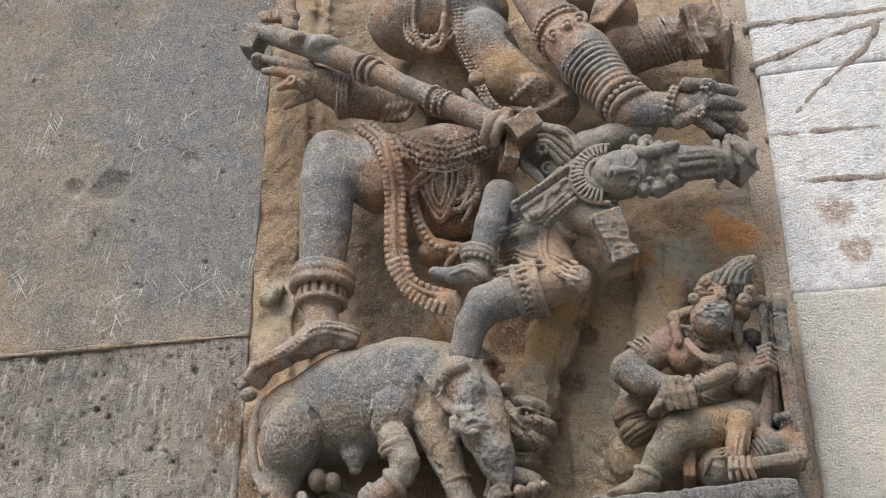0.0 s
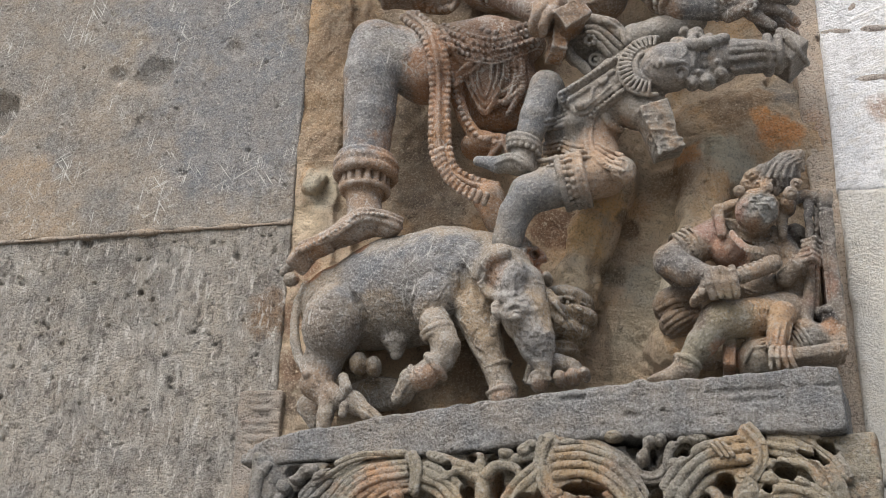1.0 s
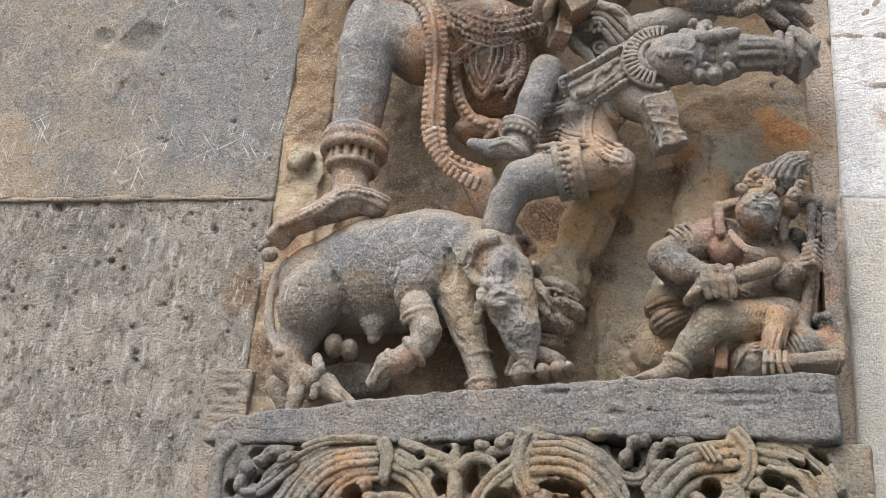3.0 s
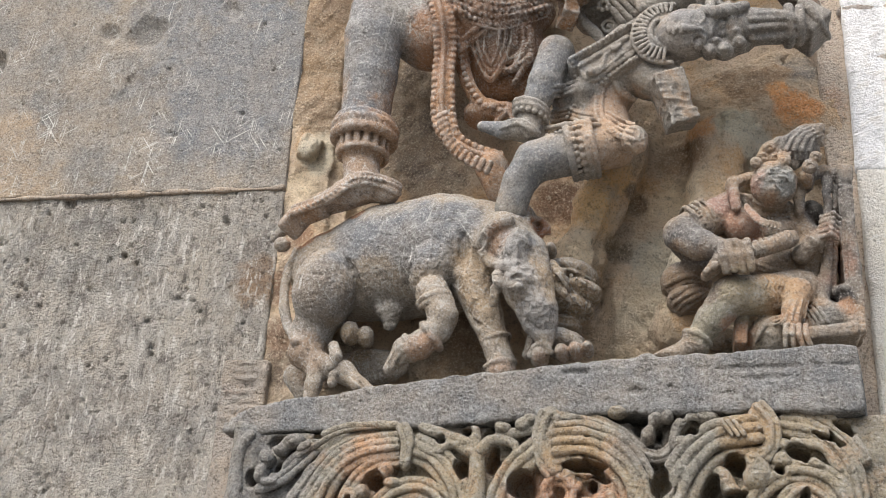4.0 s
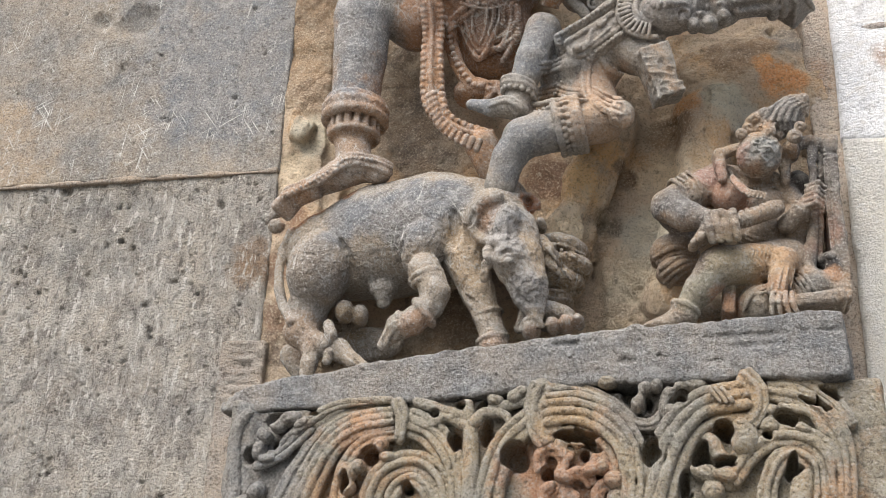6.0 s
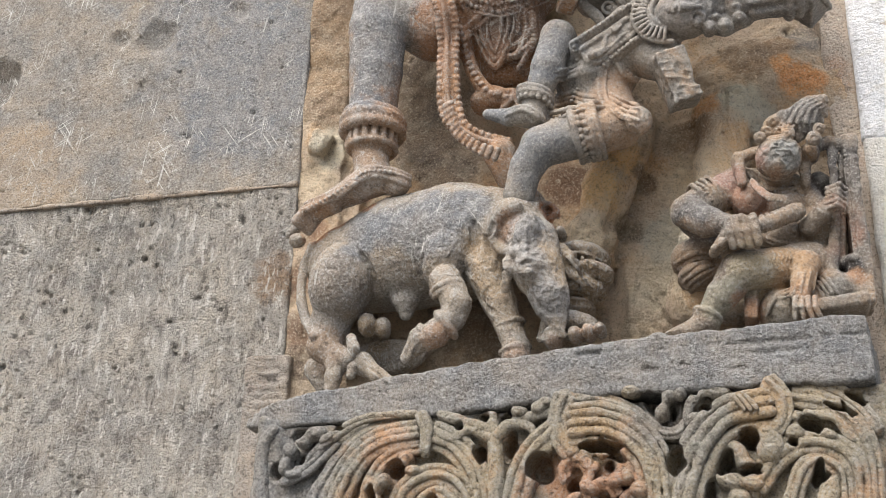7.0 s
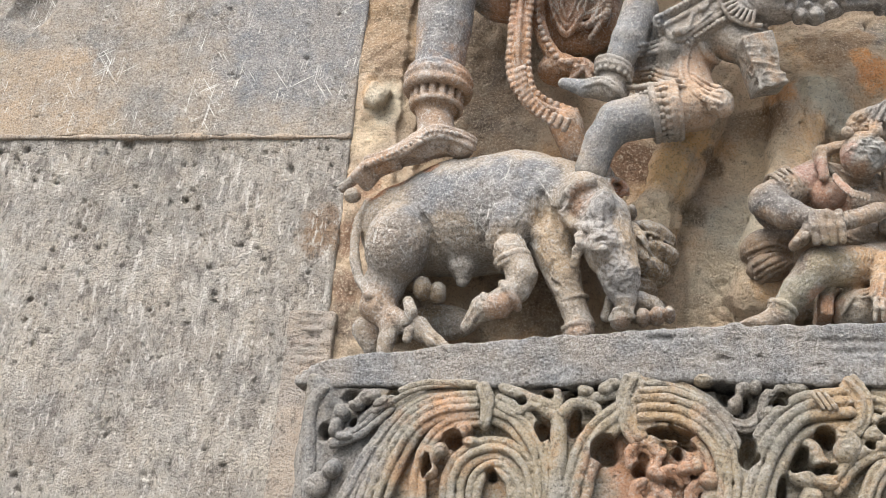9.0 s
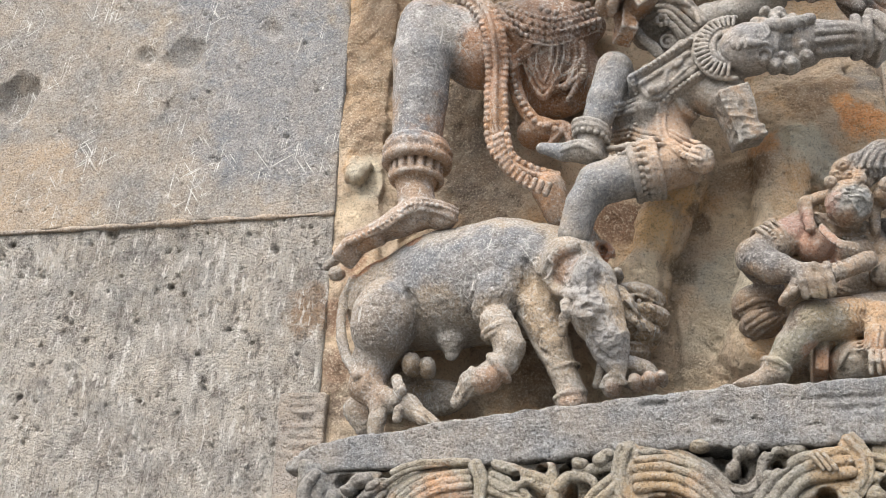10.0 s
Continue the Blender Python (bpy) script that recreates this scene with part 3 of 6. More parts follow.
for k, (za, zb) in enumerate(((0.0, 0.72), (0.725, 1.5), (1.505, 2.26), (2.265, 3.0), (3.005, 3.7))):
    rough_block("stone_block", -3.2, -1.306, za, zb, 0.003, 0.30, wall_stone, wall, cell=0.04, seed=30 + k)
part("joint_mortar", Sculpt((-1.3, -0.01, 2.25), (-0.262, 0.06, 2.275), 0.0025).block((-0.78, 0.0222, J), (0.508, 0.024, 0.004), edge=0.002).worn(0.0022, 30).skin("joint_mortar"),
     mortar, wall)

east = setting("wall_east", "limewashed pale stone wall of rough blocks", "wall")
E_Y = -0.035
rough_block("stone_block", 0.4855, 1.5, 2.234, 2.575, E_Y, 0.3, lime_stone, east, cell=0.005, pits=120, seed=5, swell=0.0013)
rough_block("stone_block", 0.481, 1.5, 2.577, 3.0, E_Y, 0.3, lime_stone, east, cell=0.005, pits=80, seed=6, swell=0.0013)
rough_block("stone_block", 0.486, 1.5, 1.857, 2.232, E_Y - 0.003, 0.3, pale_stone, east, pits=100, seed=7, swell=0.002)
rough_block("stone_block", 0.487, 1.5, 1.45, 1.853, E_Y, 0.3, pale_stone, east, pits=100, seed=8, swell=0.002)
for k, (za, zb) in enumerate(((0.0, 0.72), (0.725, 1.445), (3.005, 3.7))):
    rough_block("stone_block", -0.3, 1.5, za, zb, E_Y, 0.3, pale_stone, east, cell=0.03, seed=40 + k)
for k, (za, zb) in enumerate(((0.0, 0.72), (0.725, 1.5), (1.505, 2.26), (2.265, 3.0), (3.005, 3.7))):
    rough_block("stone_block", 1.506, 3.4, za, zb, E_Y, 0.3, pale_stone, east, cell=0.04, seed=50 + k)

rough_block("backing_stone", -0.32, 0.50, 1.45, 3.7, 0.13, 0.17, pale_stone, east, cell=0.05, seed=60)
rough_block("stone_block", -0.262, 0.474, 2.955, 3.0, -0.03, 0.15, pale_stone, east, cell=0.02, seed=61)

panel = setting("panel_back", "brown and orange stained stone back of the relief panel, with shade painted in its recesses", "wall")
s = Sculpt((-0.34, -0.10, 1.86), (0.51, 0.09, 2.95), 0.0026)
s.block((0.1, 0.112, 2.41), (0.385, 0.1, 0.6), (0, 0, 0), 0.006)
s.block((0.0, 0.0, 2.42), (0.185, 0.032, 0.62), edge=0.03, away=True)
s.limb((0.211, -0.016, 2.295), 0.022, (0.169, -0.018, 2.201), 0.032, (0.140, -0.004, 2.129), 0.034, (0.105, 0.020, 2.055), 0.036, soft=0.02)
s.groove([(0.218, -0.020, 2.263), (0.193, -0.020, 2.199), (0.173, -0.020, 2.136), (0.166, -0.010, 2.071)], 0.006, 0.006)
s.cord([(0.291, -0.012, 2.364), (0.301, -0.018, 2.316), (0.315, -0.016, 2.273), (0.322, -0.012, 2.234)], 0.016, 0.006, 0.012)
s.cord([(0.294, -0.020, 2.358), (0.347, -0.020, 2.392), (0.406, -0.020, 2.417)], 0.010, 0.006, 0.01)
s.egg((0.365, -0.012, 2.343), (0.045, 0.02, 0.034), soft=0.025, away=True)
s.cone((0.330, -0.020, 2.290), 0.02983, (0.280, -0.020, 2.042), 0.04475, 0.04)
s.block((-0.255, 0.102, 2.41), (0.05, 0.1, 0.6), (0, 0, 0), 0.004, 0.01)
s.block((-0.238, -0.002, 2.322), (0.0181, 0.013, 0.0201), (0, 20, 0), 0.012, 0.003)
s.egg((0.400, 0.000, 2.326), (0.09696, 0.03, 0.07459), soft=0.05)
s.groove([(0.324, -0.035, 2.326), (0.322, -0.035, 2.267), (0.332, -0.035, 2.229)], 0.003)
s.worn(0.006, 11).worn(0.004, 40).worn(0.0024, 100).worn(0.0012, 190)
s.block((-0.321, -0.045, 2.41), (0.050, 0.055, 0.6), (0, 0, 0), 0.001, 0.0, away=True)
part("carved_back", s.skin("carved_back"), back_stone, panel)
s = Sculpt((-0.345, -0.05, 1.6), (-0.24, 0.1, 2.02), 0.003)
s.block((-0.289, 0.042, 1.80), (0.031, 0.05, 0.205), edge=0.004)
for k in range(7):
    z = 1.997 - 0.0105 * k + 0.002 * math.sin(5 * k)
    s.groove([(-0.308 + 0.003 * (k % 3), -0.009, z + 0.002), (-0.288, -0.010, z - 0.002 + 0.003 * (k % 2)), (-0.264 - 0.004 * (k % 2), -0.009, z)], 0.0028)
s.worn(0.0015, 90)
s.worn(0.0015, 40)
part("ridged_pilaster", s.skin("ridged_pilaster"), pilaster_stone, panel, "narrow pilaster with chiselled ridges")

border = Sculpt((0.43, -0.06, 1.88), (0.50, 0.1, 3.0), 0.003)
border.block((0.4685, 0.01, 2.42), (0.019, 0.036, 0.6), (0, -0.6, 0), 0.006).worn(0.004, 20).worn(0.0015, 60)
part("border_strip", border.skin("border_strip"), strip_stone, panel, "pinkish beige worn edge of the panel")

seams = Sculpt((0.47, -0.06, 2.2), (1.0, 0.02, 2.75), 0.0025, lay=False)
for line, r in (([(0.480, -0.028, 2.596), (0.534, -0.028, 2.612), (0.599, -0.028, 2.631), (0.670, -0.028, 2.647)], 0.00820), ([(0.519, -0.028, 2.498), (0.554, -0.028, 2.536), (0.597, -0.028, 2.572), (0.632, -0.028, 2.601), (0.654, -0.028, 2.637)], 0.00820),
                ([(0.489, -0.028, 2.474), (0.545, -0.028, 2.473), (0.590, -0.028, 2.472), (0.645, -0.028, 2.468)], 0.00820), ([(0.524, -0.028, 2.397), (0.578, -0.028, 2.395), (0.632, -0.028, 2.391)], 0.00820), ([(0.477, -0.028, 2.667), (0.540, -0.028, 2.665), (0.677, -0.028, 2.662)], 0.00820)):
    seams.cord(line, r)
seams.worn(0.0015, 40).worn(0.001, 110)
part("mortar_seams", seams.skin("mortar_seams"), seam_stone, east, "brown mortar seams in the limewash")

# ---- ledge under the figures ----
ledge = Sculpt((-0.30, -0.23, 1.82), (0.50, 0.1, 2.02), 0.0024)
LEDGE_TOP = ((-0.259, -0.098, 1.894), (-0.241, -0.100, 1.908), (-0.189, -0.106, 1.921), (-0.077, -0.122, 1.930), (0.060, -0.144, 1.939), (0.187, -0.163, 1.946), (0.307, -0.182, 1.946), (0.453, -0.196, 1.950))
LEDGE_LOW = ((-0.255, -0.100, 1.884), (-0.131, -0.114, 1.880), (-0.005, -0.134, 1.880), (0.125, -0.153, 1.887), (0.246, -0.172, 1.885), (0.446, -0.196, 1.880))


def along(points, x, k):
    return float(np.interp(x, [q[0] for q in points], [q[k] for q in points]))


for x in np.linspace(LEDGE_TOP[0][0] + 0.002, LEDGE_TOP[-1][0] - 0.020, 90):
    top, low, y = along(LEDGE_TOP, x, 2), along(LEDGE_LOW, x, 2), along(LEDGE_TOP, x, 1)
    ledge.block((x + 0.0167, y + 0.12, (top + low) / 2), (0.014, 0.12, (top - low) / 2), (0, 0, -8), 0.003, 0.003)
MARKS = ([(0.213, -0.155, 1.912), (0.231, -0.155, 1.913)], [(0.252, -0.160, 1.915), (0.270, -0.160, 1.916)], [(0.306, -0.170, 1.904), (0.321, -0.170, 1.905)])
SCRATCHES = ([(0.138, -0.160, 1.932), (0.200, -0.170, 1.932)], [(0.328, -0.190, 1.915), (0.415, -0.200, 1.913)])
for line in MARKS:
    ledge.groove(line, 0.0022)
for line in SCRATCHES:
    ledge.groove(line, 0.0012)
ledge.groove([(0.236, -0.180, 1.926), (0.323, -0.190, 1.926), (0.449, -0.200, 1.926)], 0.0018)
ledge.chip((0.124, -0.150, 1.929), 0.3, 0.002, 90)
ledge.worn(0.003, 22).worn(0.0016, 60).worn(0.0010, 150)
tagged(part("stone_ledge", ledge.skin("stone_ledge"), ledge_stone), "dark grey worn stone ledge with scratched marks", "ledge", kind="structure")


# ---- the dancing figure ----
def dancer():
    s = Sculpt((-0.33, -0.23, 2.10), (0.50, 0.05, 2.80), 0.0017)
    # standing leg and thigh
    s.limb((-0.132, -0.085, 2.498), 0.03431, (-0.135, -0.085, 2.443), 0.03953, (-0.136, -0.080, 2.382), 0.03655, (-0.139, -0.075, 2.317), 0.03207, (-0.137, -0.075, 2.270), 0.02909, (-0.139, -0.070, 2.257), 0.02387)
    s.limb((-0.129, -0.075, 2.488), 0.04177, (-0.060, -0.050, 2.473), 0.05519, (0.026, -0.020, 2.499), 0.05967, soft=0.01)
    # foot
    s.limb((-0.139, -0.075, 2.257), 0.02387, (-0.131, -0.080, 2.215), 0.02387, (-0.169, -0.085, 2.191), 0.01790, (-0.214, -0.085, 2.169), 0.01268)
    s.limb((-0.130, -0.075, 2.220), 0.02088, (-0.098, -0.075, 2.207), 0.01641).egg((-0.136, -0.085, 2.168), (0.03729, 0.05, 0.01193), (0, 16, 0), away=True, soft=0.004)
    for k in range(3):
        s.groove([((-0.218, -0.100, 2.158)[0] + k * 0.00224, -0.10, (-0.218, -0.100, 2.158)[2] - k * 0.00671), ((-0.193, -0.105, 2.165)[0] + k * 0.00224, -0.105, (-0.193, -0.105, 2.165)[2] - k * 0.00597)], 0.00186)
    for k in range(4):
        s.cone(((-0.217, -0.090, 2.169)[0] + 0.004 * k, -0.10 + 0.006 * k, (-0.217, -0.090, 2.169)[2] - 0.003 * k), 0.00522, ((-0.227, -0.090, 2.154)[0] + 0.004 * k, -0.10 + 0.006 * k, (-0.227, -0.090, 2.154)[2] - 0.003 * k), 0.00522)
    # anklet with its hanging teeth
    shin = (0.02, 0.0, 1.0)
    for at, big, r in (((-0.138, -0.075, 2.311), 0.03655, 0.00522), ((-0.137, -0.075, 2.301), 0.03879, 0.00671), ((-0.137, -0.075, 2.288), 0.03879, 0.00671)):
        s.ring(at, shin, big, r)
    s.ring((-0.137, -0.075, 2.295), shin, 0.04177, 0.00373, beads=True)
    s.ring((-0.138, -0.075, 2.309), shin, 0.03953, 0.00298, beads=True)
    c = (-0.137, -0.075, 2.275)
    for k in range(16):
        w = 2 * math.pi * k / 16
        p = (c[0] + 0.03133 * math.cos(w), c[1] + 0.03133 * math.sin(w), c[2])
        s.cone((p[0], p[1], p[2] + 0.00820), 0.00448, (p[0], p[1], p[2] - 0.00970), 0.00448, 0.001)
    s.ring((-0.136, -0.075, 2.263), shin, 0.03133, 0.00373)
    # bands over the foot
    for off in (0, 1, 2):
        z = -off * 0.00597
        s.cord([(x, y, zz + z) for x, y, zz in ((-0.148, -0.112, 2.204), (-0.126, -0.117, 2.212), (-0.098, -0.112, 2.210), (-0.080, -0.085, 2.211))], 0.00410)
        s.cord([(x, y, zz + z * 0.8) for x, y, zz in ((-0.212, -0.105, 2.175), (-0.182, -0.113, 2.181), (-0.159, -0.113, 2.192), (-0.144, -0.113, 2.204))], 0.00373)
    s.beads([(-0.147, -0.115, 2.200), (-0.125, -0.120, 2.207), (-0.097, -0.115, 2.205), (-0.079, -0.088, 2.207)], 0.00298)
    s.beads([(-0.209, -0.107, 2.168), (-0.173, -0.116, 2.179), (-0.143, -0.116, 2.199)], 0.00298)
    # hips, belly and cloth
    s.egg((0.026, 0.000, 2.526), (0.07832, 0.036, 0.04326), soft=0.012)
    s.egg((0.029, 0.010, 2.672), (0.07086, 0.04, 0.07086), soft=0.015)
    s.egg((0.017, -0.040, 2.757), (0.11188, 0.075, 0.07086), soft=0.015)
    s.limb((0.088, -0.060, 2.687), 0.04624, (0.129, -0.060, 2.608), 0.03729, (0.196, -0.040, 2.566), 0.03282, soft=0.01)
    s.limb((0.185, -0.060, 2.756), 0.03729, (0.217, -0.060, 2.697), 0.03879)
    s.groove([(0.110, -0.130, 2.723), (0.142, -0.100, 2.679), (0.153, -0.070, 2.648), (0.203, -0.050, 2.613)], 0.01044, 0.01)
    s.egg((0.032, -0.005, 2.449), (0.06340, 0.036, 0.06713), soft=0.01)
    # broad beaded girdle that hangs in a loop over the thigh
    loop = ((-0.072, -0.110, 2.515), (-0.041, -0.115, 2.477), (-0.026, -0.110, 2.415), (-0.027, -0.100, 2.358), (-0.026, -0.090, 2.311), (-0.012, -0.080, 2.273), (0.014, -0.070, 2.257), (0.043, -0.060, 2.250))
    s.cord(loop, 0.01268)
    for off in (-14, 14):
        s.beads([(x + off * 0.00075 * (1 if n < 5 else 0.3), y - 0.007, z + off * 0.00075 * (0.2 if n < 4 else 1)) for n, (x, y, z) in enumerate(loop)], 0.00559, 1.6)
    s.cord([(x, y - 0.014, z) for x, y, z in loop], 0.00336)
    # inner hanging loops
    inner = ((-0.019, -0.070, 2.437), (-0.002, -0.070, 2.371), (0.021, -0.070, 2.333), (0.044, -0.065, 2.323))
    s.cord(inner, 0.00970).beads([(x, y - 0.009, z) for x, y, z in inner], 0.00448)
    for big, deep, r in ((1.0, .075, 7), (0.72, .078, 6), (0.45, .08, 5)):
        cx, cz = (0.048, -0.070, 2.429)[0], (0.048, -0.070, 2.429)[2]
        u = [(cx - big * 0.03133, -deep, cz + 0.01865), (cx - big * 0.03282, -deep, cz - big * 0.02611), (cx, -deep, cz - big * 0.04624), (cx + big * 0.03282, -deep, cz - big * 0.02611), (cx + big * 0.03133, -deep, cz + 0.01865)]
        s.cord(u, 0.00522)
        s.beads([(x, y - 0.005, z) for x, y, z in u], 0.00298)
    for k in range(5):
        s.cord([(-0.034, -0.070, 2.516), ((-0.007, -0.075, 2.485)[0], -0.075, (-0.007, -0.075, 2.485)[2] - 0.00671 * k), ((0.025, -0.070, 2.496)[0], -0.07, (0.025, -0.070, 2.496)[2] - 0.00895 * k)], 0.00298)
    s.beads([(-0.031, -0.080, 2.497), (-0.009, -0.085, 2.474), (0.008, -0.080, 2.484)], 0.00448)
    s.beads([(0.021, -0.070, 2.513), (0.046, -0.072, 2.503), (0.087, -0.070, 2.513)], 0.00522)
    s.beads([(0.025, -0.070, 2.479), (0.062, -0.072, 2.474), (0.095, -0.070, 2.486)], 0.00448)
    s.cord([(0.027, -0.060, 2.338), (0.051, -0.060, 2.339), (0.068, -0.060, 2.324)], 0.00522)
    s.cord([(0.035, -0.060, 2.310), (0.053, -0.065, 2.328), (0.063, -0.060, 2.307)], 0.00448)
    s.egg((0.020, -0.025, 2.466), (0.0415, 0.045, 0.0570), soft=0.008)
    for wide, low in ((38, 128), (26, 112), (14, 96)):
        u = [tuple(np.array((0.028, -0.075, 2.468)) + (-wide * 0.00067, 0, 0)), tuple(np.array((0.030, -0.080, 2.419)) + (-wide * 0.00067, 0, 0)), tuple(np.array((0.030, -0.075, 2.370)) + (0, 0, (128 - low) * 0.0007)), tuple(np.array((0.030, -0.080, 2.419)) + (wide * 0.00067, 0, 0)), tuple(np.array((0.028, -0.075, 2.468)) + (wide * 0.00067, 0, 0))]
        s.cord(u, 0.0034).beads([(x, y - 0.005, z) for x, y, z in u], 0.0023, 1.8)
    for p, q in (((-0.011, -0.080, 2.419), (0.024, -0.085, 2.445)), ((-0.009, -0.080, 2.434), (0.016, -0.085, 2.453)), ((0.057, -0.070, 2.386), (0.080, -0.070, 2.429)), ((0.061, -0.070, 2.368), (0.084, -0.070, 2.406))):
        s.cord([p, q], 0.0034).beads([(p[0], p[1] - 0.005, p[2]), (q[0], q[1] - 0.005, q[2])], 0.0023)
    s.egg((0.014, -0.020, 2.350), (0.0301, 0.03, 0.0201))
    for k in range(13):
        v = k / 12
        p = np.array((-0.031, -0.105, 2.299)) * (1 - v)**2 + 2 * v * (1 - v) * np.array((-0.030, -0.090, 2.251)) + v * v * np.array((0.027, -0.075, 2.236))
        s.cone(tuple(p + (0.009 - 0.002 * v, 0.002, 0.006 + 0.003 * v)), 0.0040, tuple(p + (0.001 + 0.002 * v, 0.003, 0.002 - 0.004 * v)), 0.0044, 0.0008)
    for k in range(4):
        s.beads([((-0.032, -0.080, 2.521)[0], -0.08, (-0.032, -0.080, 2.521)[2] - k * 0.01119), ((0.034, -0.075, 2.491)[0], -0.075, (0.034, -0.075, 2.491)[2] - k * 0.01119), ((0.102, -0.070, 2.506)[0], -0.07, (0.102, -0.070, 2.506)[2] - k * 0.00970)], 0.00373)
        s.cord([((-0.032, -0.080, 2.513)[0], -0.08, (-0.032, -0.080, 2.513)[2] - k * 0.01119), ((0.034, -0.075, 2.484)[0], -0.075, (0.034, -0.075, 2.484)[2] - k * 0.01119), ((0.102, -0.070, 2.499)[0], -0.07, (0.102, -0.070, 2.499)[2] - k * 0.00970)], 0.00186)
    s.limb((0.028, -0.030, 2.261), 0.02238, (0.042, -0.020, 2.226), 0.01790)
    # long necklaces
    for big, deep in ((1.0, .117), (0.87, .119), (0.74, .119)):
        cx, cz = (0.027, -0.110, 2.712)[0], (0.027, -0.110, 2.712)[2]
        u = [(cx - big * 0.03879, -deep, cz + 0.02983), (cx - big * 0.04251, -deep, cz - big * 0.03729), (cx - big * 0.02834, -deep, cz - big * 0.06564), (cx + 0.00298, -deep, cz - big * 0.07459),
             (cx + big * 0.03356, -deep, cz - big * 0.05370), (cx + big * 0.04177, -deep, cz - big * 0.00746), (cx + big * 0.03729, -deep, cz + 0.02983)]
        s.beads(u, 0.00373, 1.9)
    u = ((0.003, -0.120, 2.740), (0.001, -0.122, 2.675), (0.013, -0.122, 2.634), (0.039, -0.122, 2.630), (0.047, -0.122, 2.667), (0.048, -0.120, 2.732))
    s.cord(u, 0.00522).beads([(x, y - 0.006, z) for x, y, z in u], 0.00336)
    s.cord([(0.013, -0.115, 2.642), (0.039, -0.118, 2.661), (0.044, -0.118, 2.692)], 0.00448)
    for off in (-8, 0, 8):
        s.beads([(x + off * 0.00075, y, z) for x, y, z in ((0.067, -0.120, 2.697), (0.071, -0.118, 2.636), (0.087, -0.115, 2.585), (0.105, -0.110, 2.537), (0.122, -0.105, 2.519))], 0.00336)
    s.stud((0.092, -0.120, 2.571), (0.01193, 0.01, 0.01193))
    s.cord([(0.071, -0.090, 2.571), (0.091, -0.090, 2.543), (0.106, -0.085, 2.520)], 0.00671)
    # ornate cloth over the bent knee
    s.egg((0.168, -0.050, 2.578), (0.03580, 0.045, 0.02536), (0, 15, 0))
    s.beads([(0.138, -0.100, 2.541), (0.159, -0.105, 2.554), (0.174, -0.100, 2.573)], 0.00373)
    for c in ((0.170, -0.100, 2.534), (0.189, -0.100, 2.543), (0.201, -0.090, 2.532)):
        s.ring(c, (0, 1, 0), 0.00746, 0.00298)
    s.cord([(0.136, -0.090, 2.532), (0.173, -0.100, 2.515), (0.213, -0.090, 2.540)], 0.00448)
    s.egg((0.186, -0.040, 2.548), (0.02983, 0.03, 0.01492), (0, 10, 0))
    # staff across the body, with the hand that holds it
    s.limb((-0.231, -0.105, 2.714), 0.01492, (-0.151, -0.120, 2.665), 0.01939, (-0.093, -0.130, 2.623), 0.01716, (-0.005, -0.140, 2.558), 0.01492, (0.126, -0.155, 2.465), 0.01716, soft=0.004)
    way = Vector((0.126, -0.155, 2.465)) - Vector((-0.093, -0.130, 2.623))
    for at, big in (((-0.075, -0.133, 2.608), 0.01790), ((-0.066, -0.134, 2.601), 0.01865), ((-0.054, -0.135, 2.593), 0.01790), ((0.034, -0.147, 2.529), 0.01716), ((0.046, -0.148, 2.519), 0.01790), ((0.055, -0.149, 2.514), 0.01716)):
        s.ring(at, way, big, 0.00298, beads=at[0] > 0.0)
    s.ring((0.123, -0.155, 2.460), way, 0.01939, 0.00746).ring((0.135, -0.155, 2.452), way, 0.01939, 0.00671)
    s.block((0.135, -0.155, 2.464), (0.00746, 0.02, 0.01939), (0, 30, 0)).block((0.159, -0.150, 2.455), (0.02088, 0.03, 0.01492), (10, -35, 8), 0.002).chip((0.159, -0.150, 2.455), 0.04, 0.008, 50)
    s.limb((0.137, -0.130, 2.463), 0.01641, (0.138, -0.120, 2.429), 0.01343)
    s.block((0.140, -0.135, 2.435), (0.01193, 0.022, 0.02387), (0, 8, 20), 0.003).chip((0.140, -0.140, 2.431), 0.035, 0.009, 55).chip((0.140, -0.140, 2.431), 0.035, 0.004, 120)
    s.egg((-0.132, -0.135, 2.656), (0.02536, 0.02, 0.01343), (0, 8, 0)).egg((-0.175, -0.130, 2.675), (0.01492, 0.018, 0.01044))
    s.limb((-0.257, -0.100, 2.730), 0.01044, (-0.210, -0.110, 2.704), 0.01268).block((-0.263, -0.090, 2.717), (0.01193, 0.02, 0.02387), (0, 20, 0), 0.003).egg((-0.252, -0.090, 2.677), (0.01343, 0.02, 0.01044))
    s.limb((-0.223, -0.080, 2.807), 0.01641, (-0.206, -0.090, 2.735), 0.01193).limb((-0.250, -0.090, 2.764), 0.01044, (-0.202, -0.090, 2.756), 0.01044)
    for k in range(6):
        s.groove([((-0.250, -0.108, 2.759)[0] + k * 0.00671, -0.112, (-0.250, -0.108, 2.759)[2] + 0.00448), ((-0.250, -0.108, 2.759)[0] + k * 0.00671, -0.112, (-0.250, -0.108, 2.759)[2] - 0.01790)], 0.00186)
    s.limb((-0.051, -0.030, 2.614), 0.03282, (-0.114, -0.060, 2.614), 0.03282, (-0.156, -0.085, 2.629), 0.02387)
    for k in range(3):
        s.ring(((-0.126, -0.065, 2.614)[0] + k * 0.00671, -0.065, (-0.126, -0.065, 2.614)[2]), (1, 0.2, -0.1), 0.03431, 0.00298)
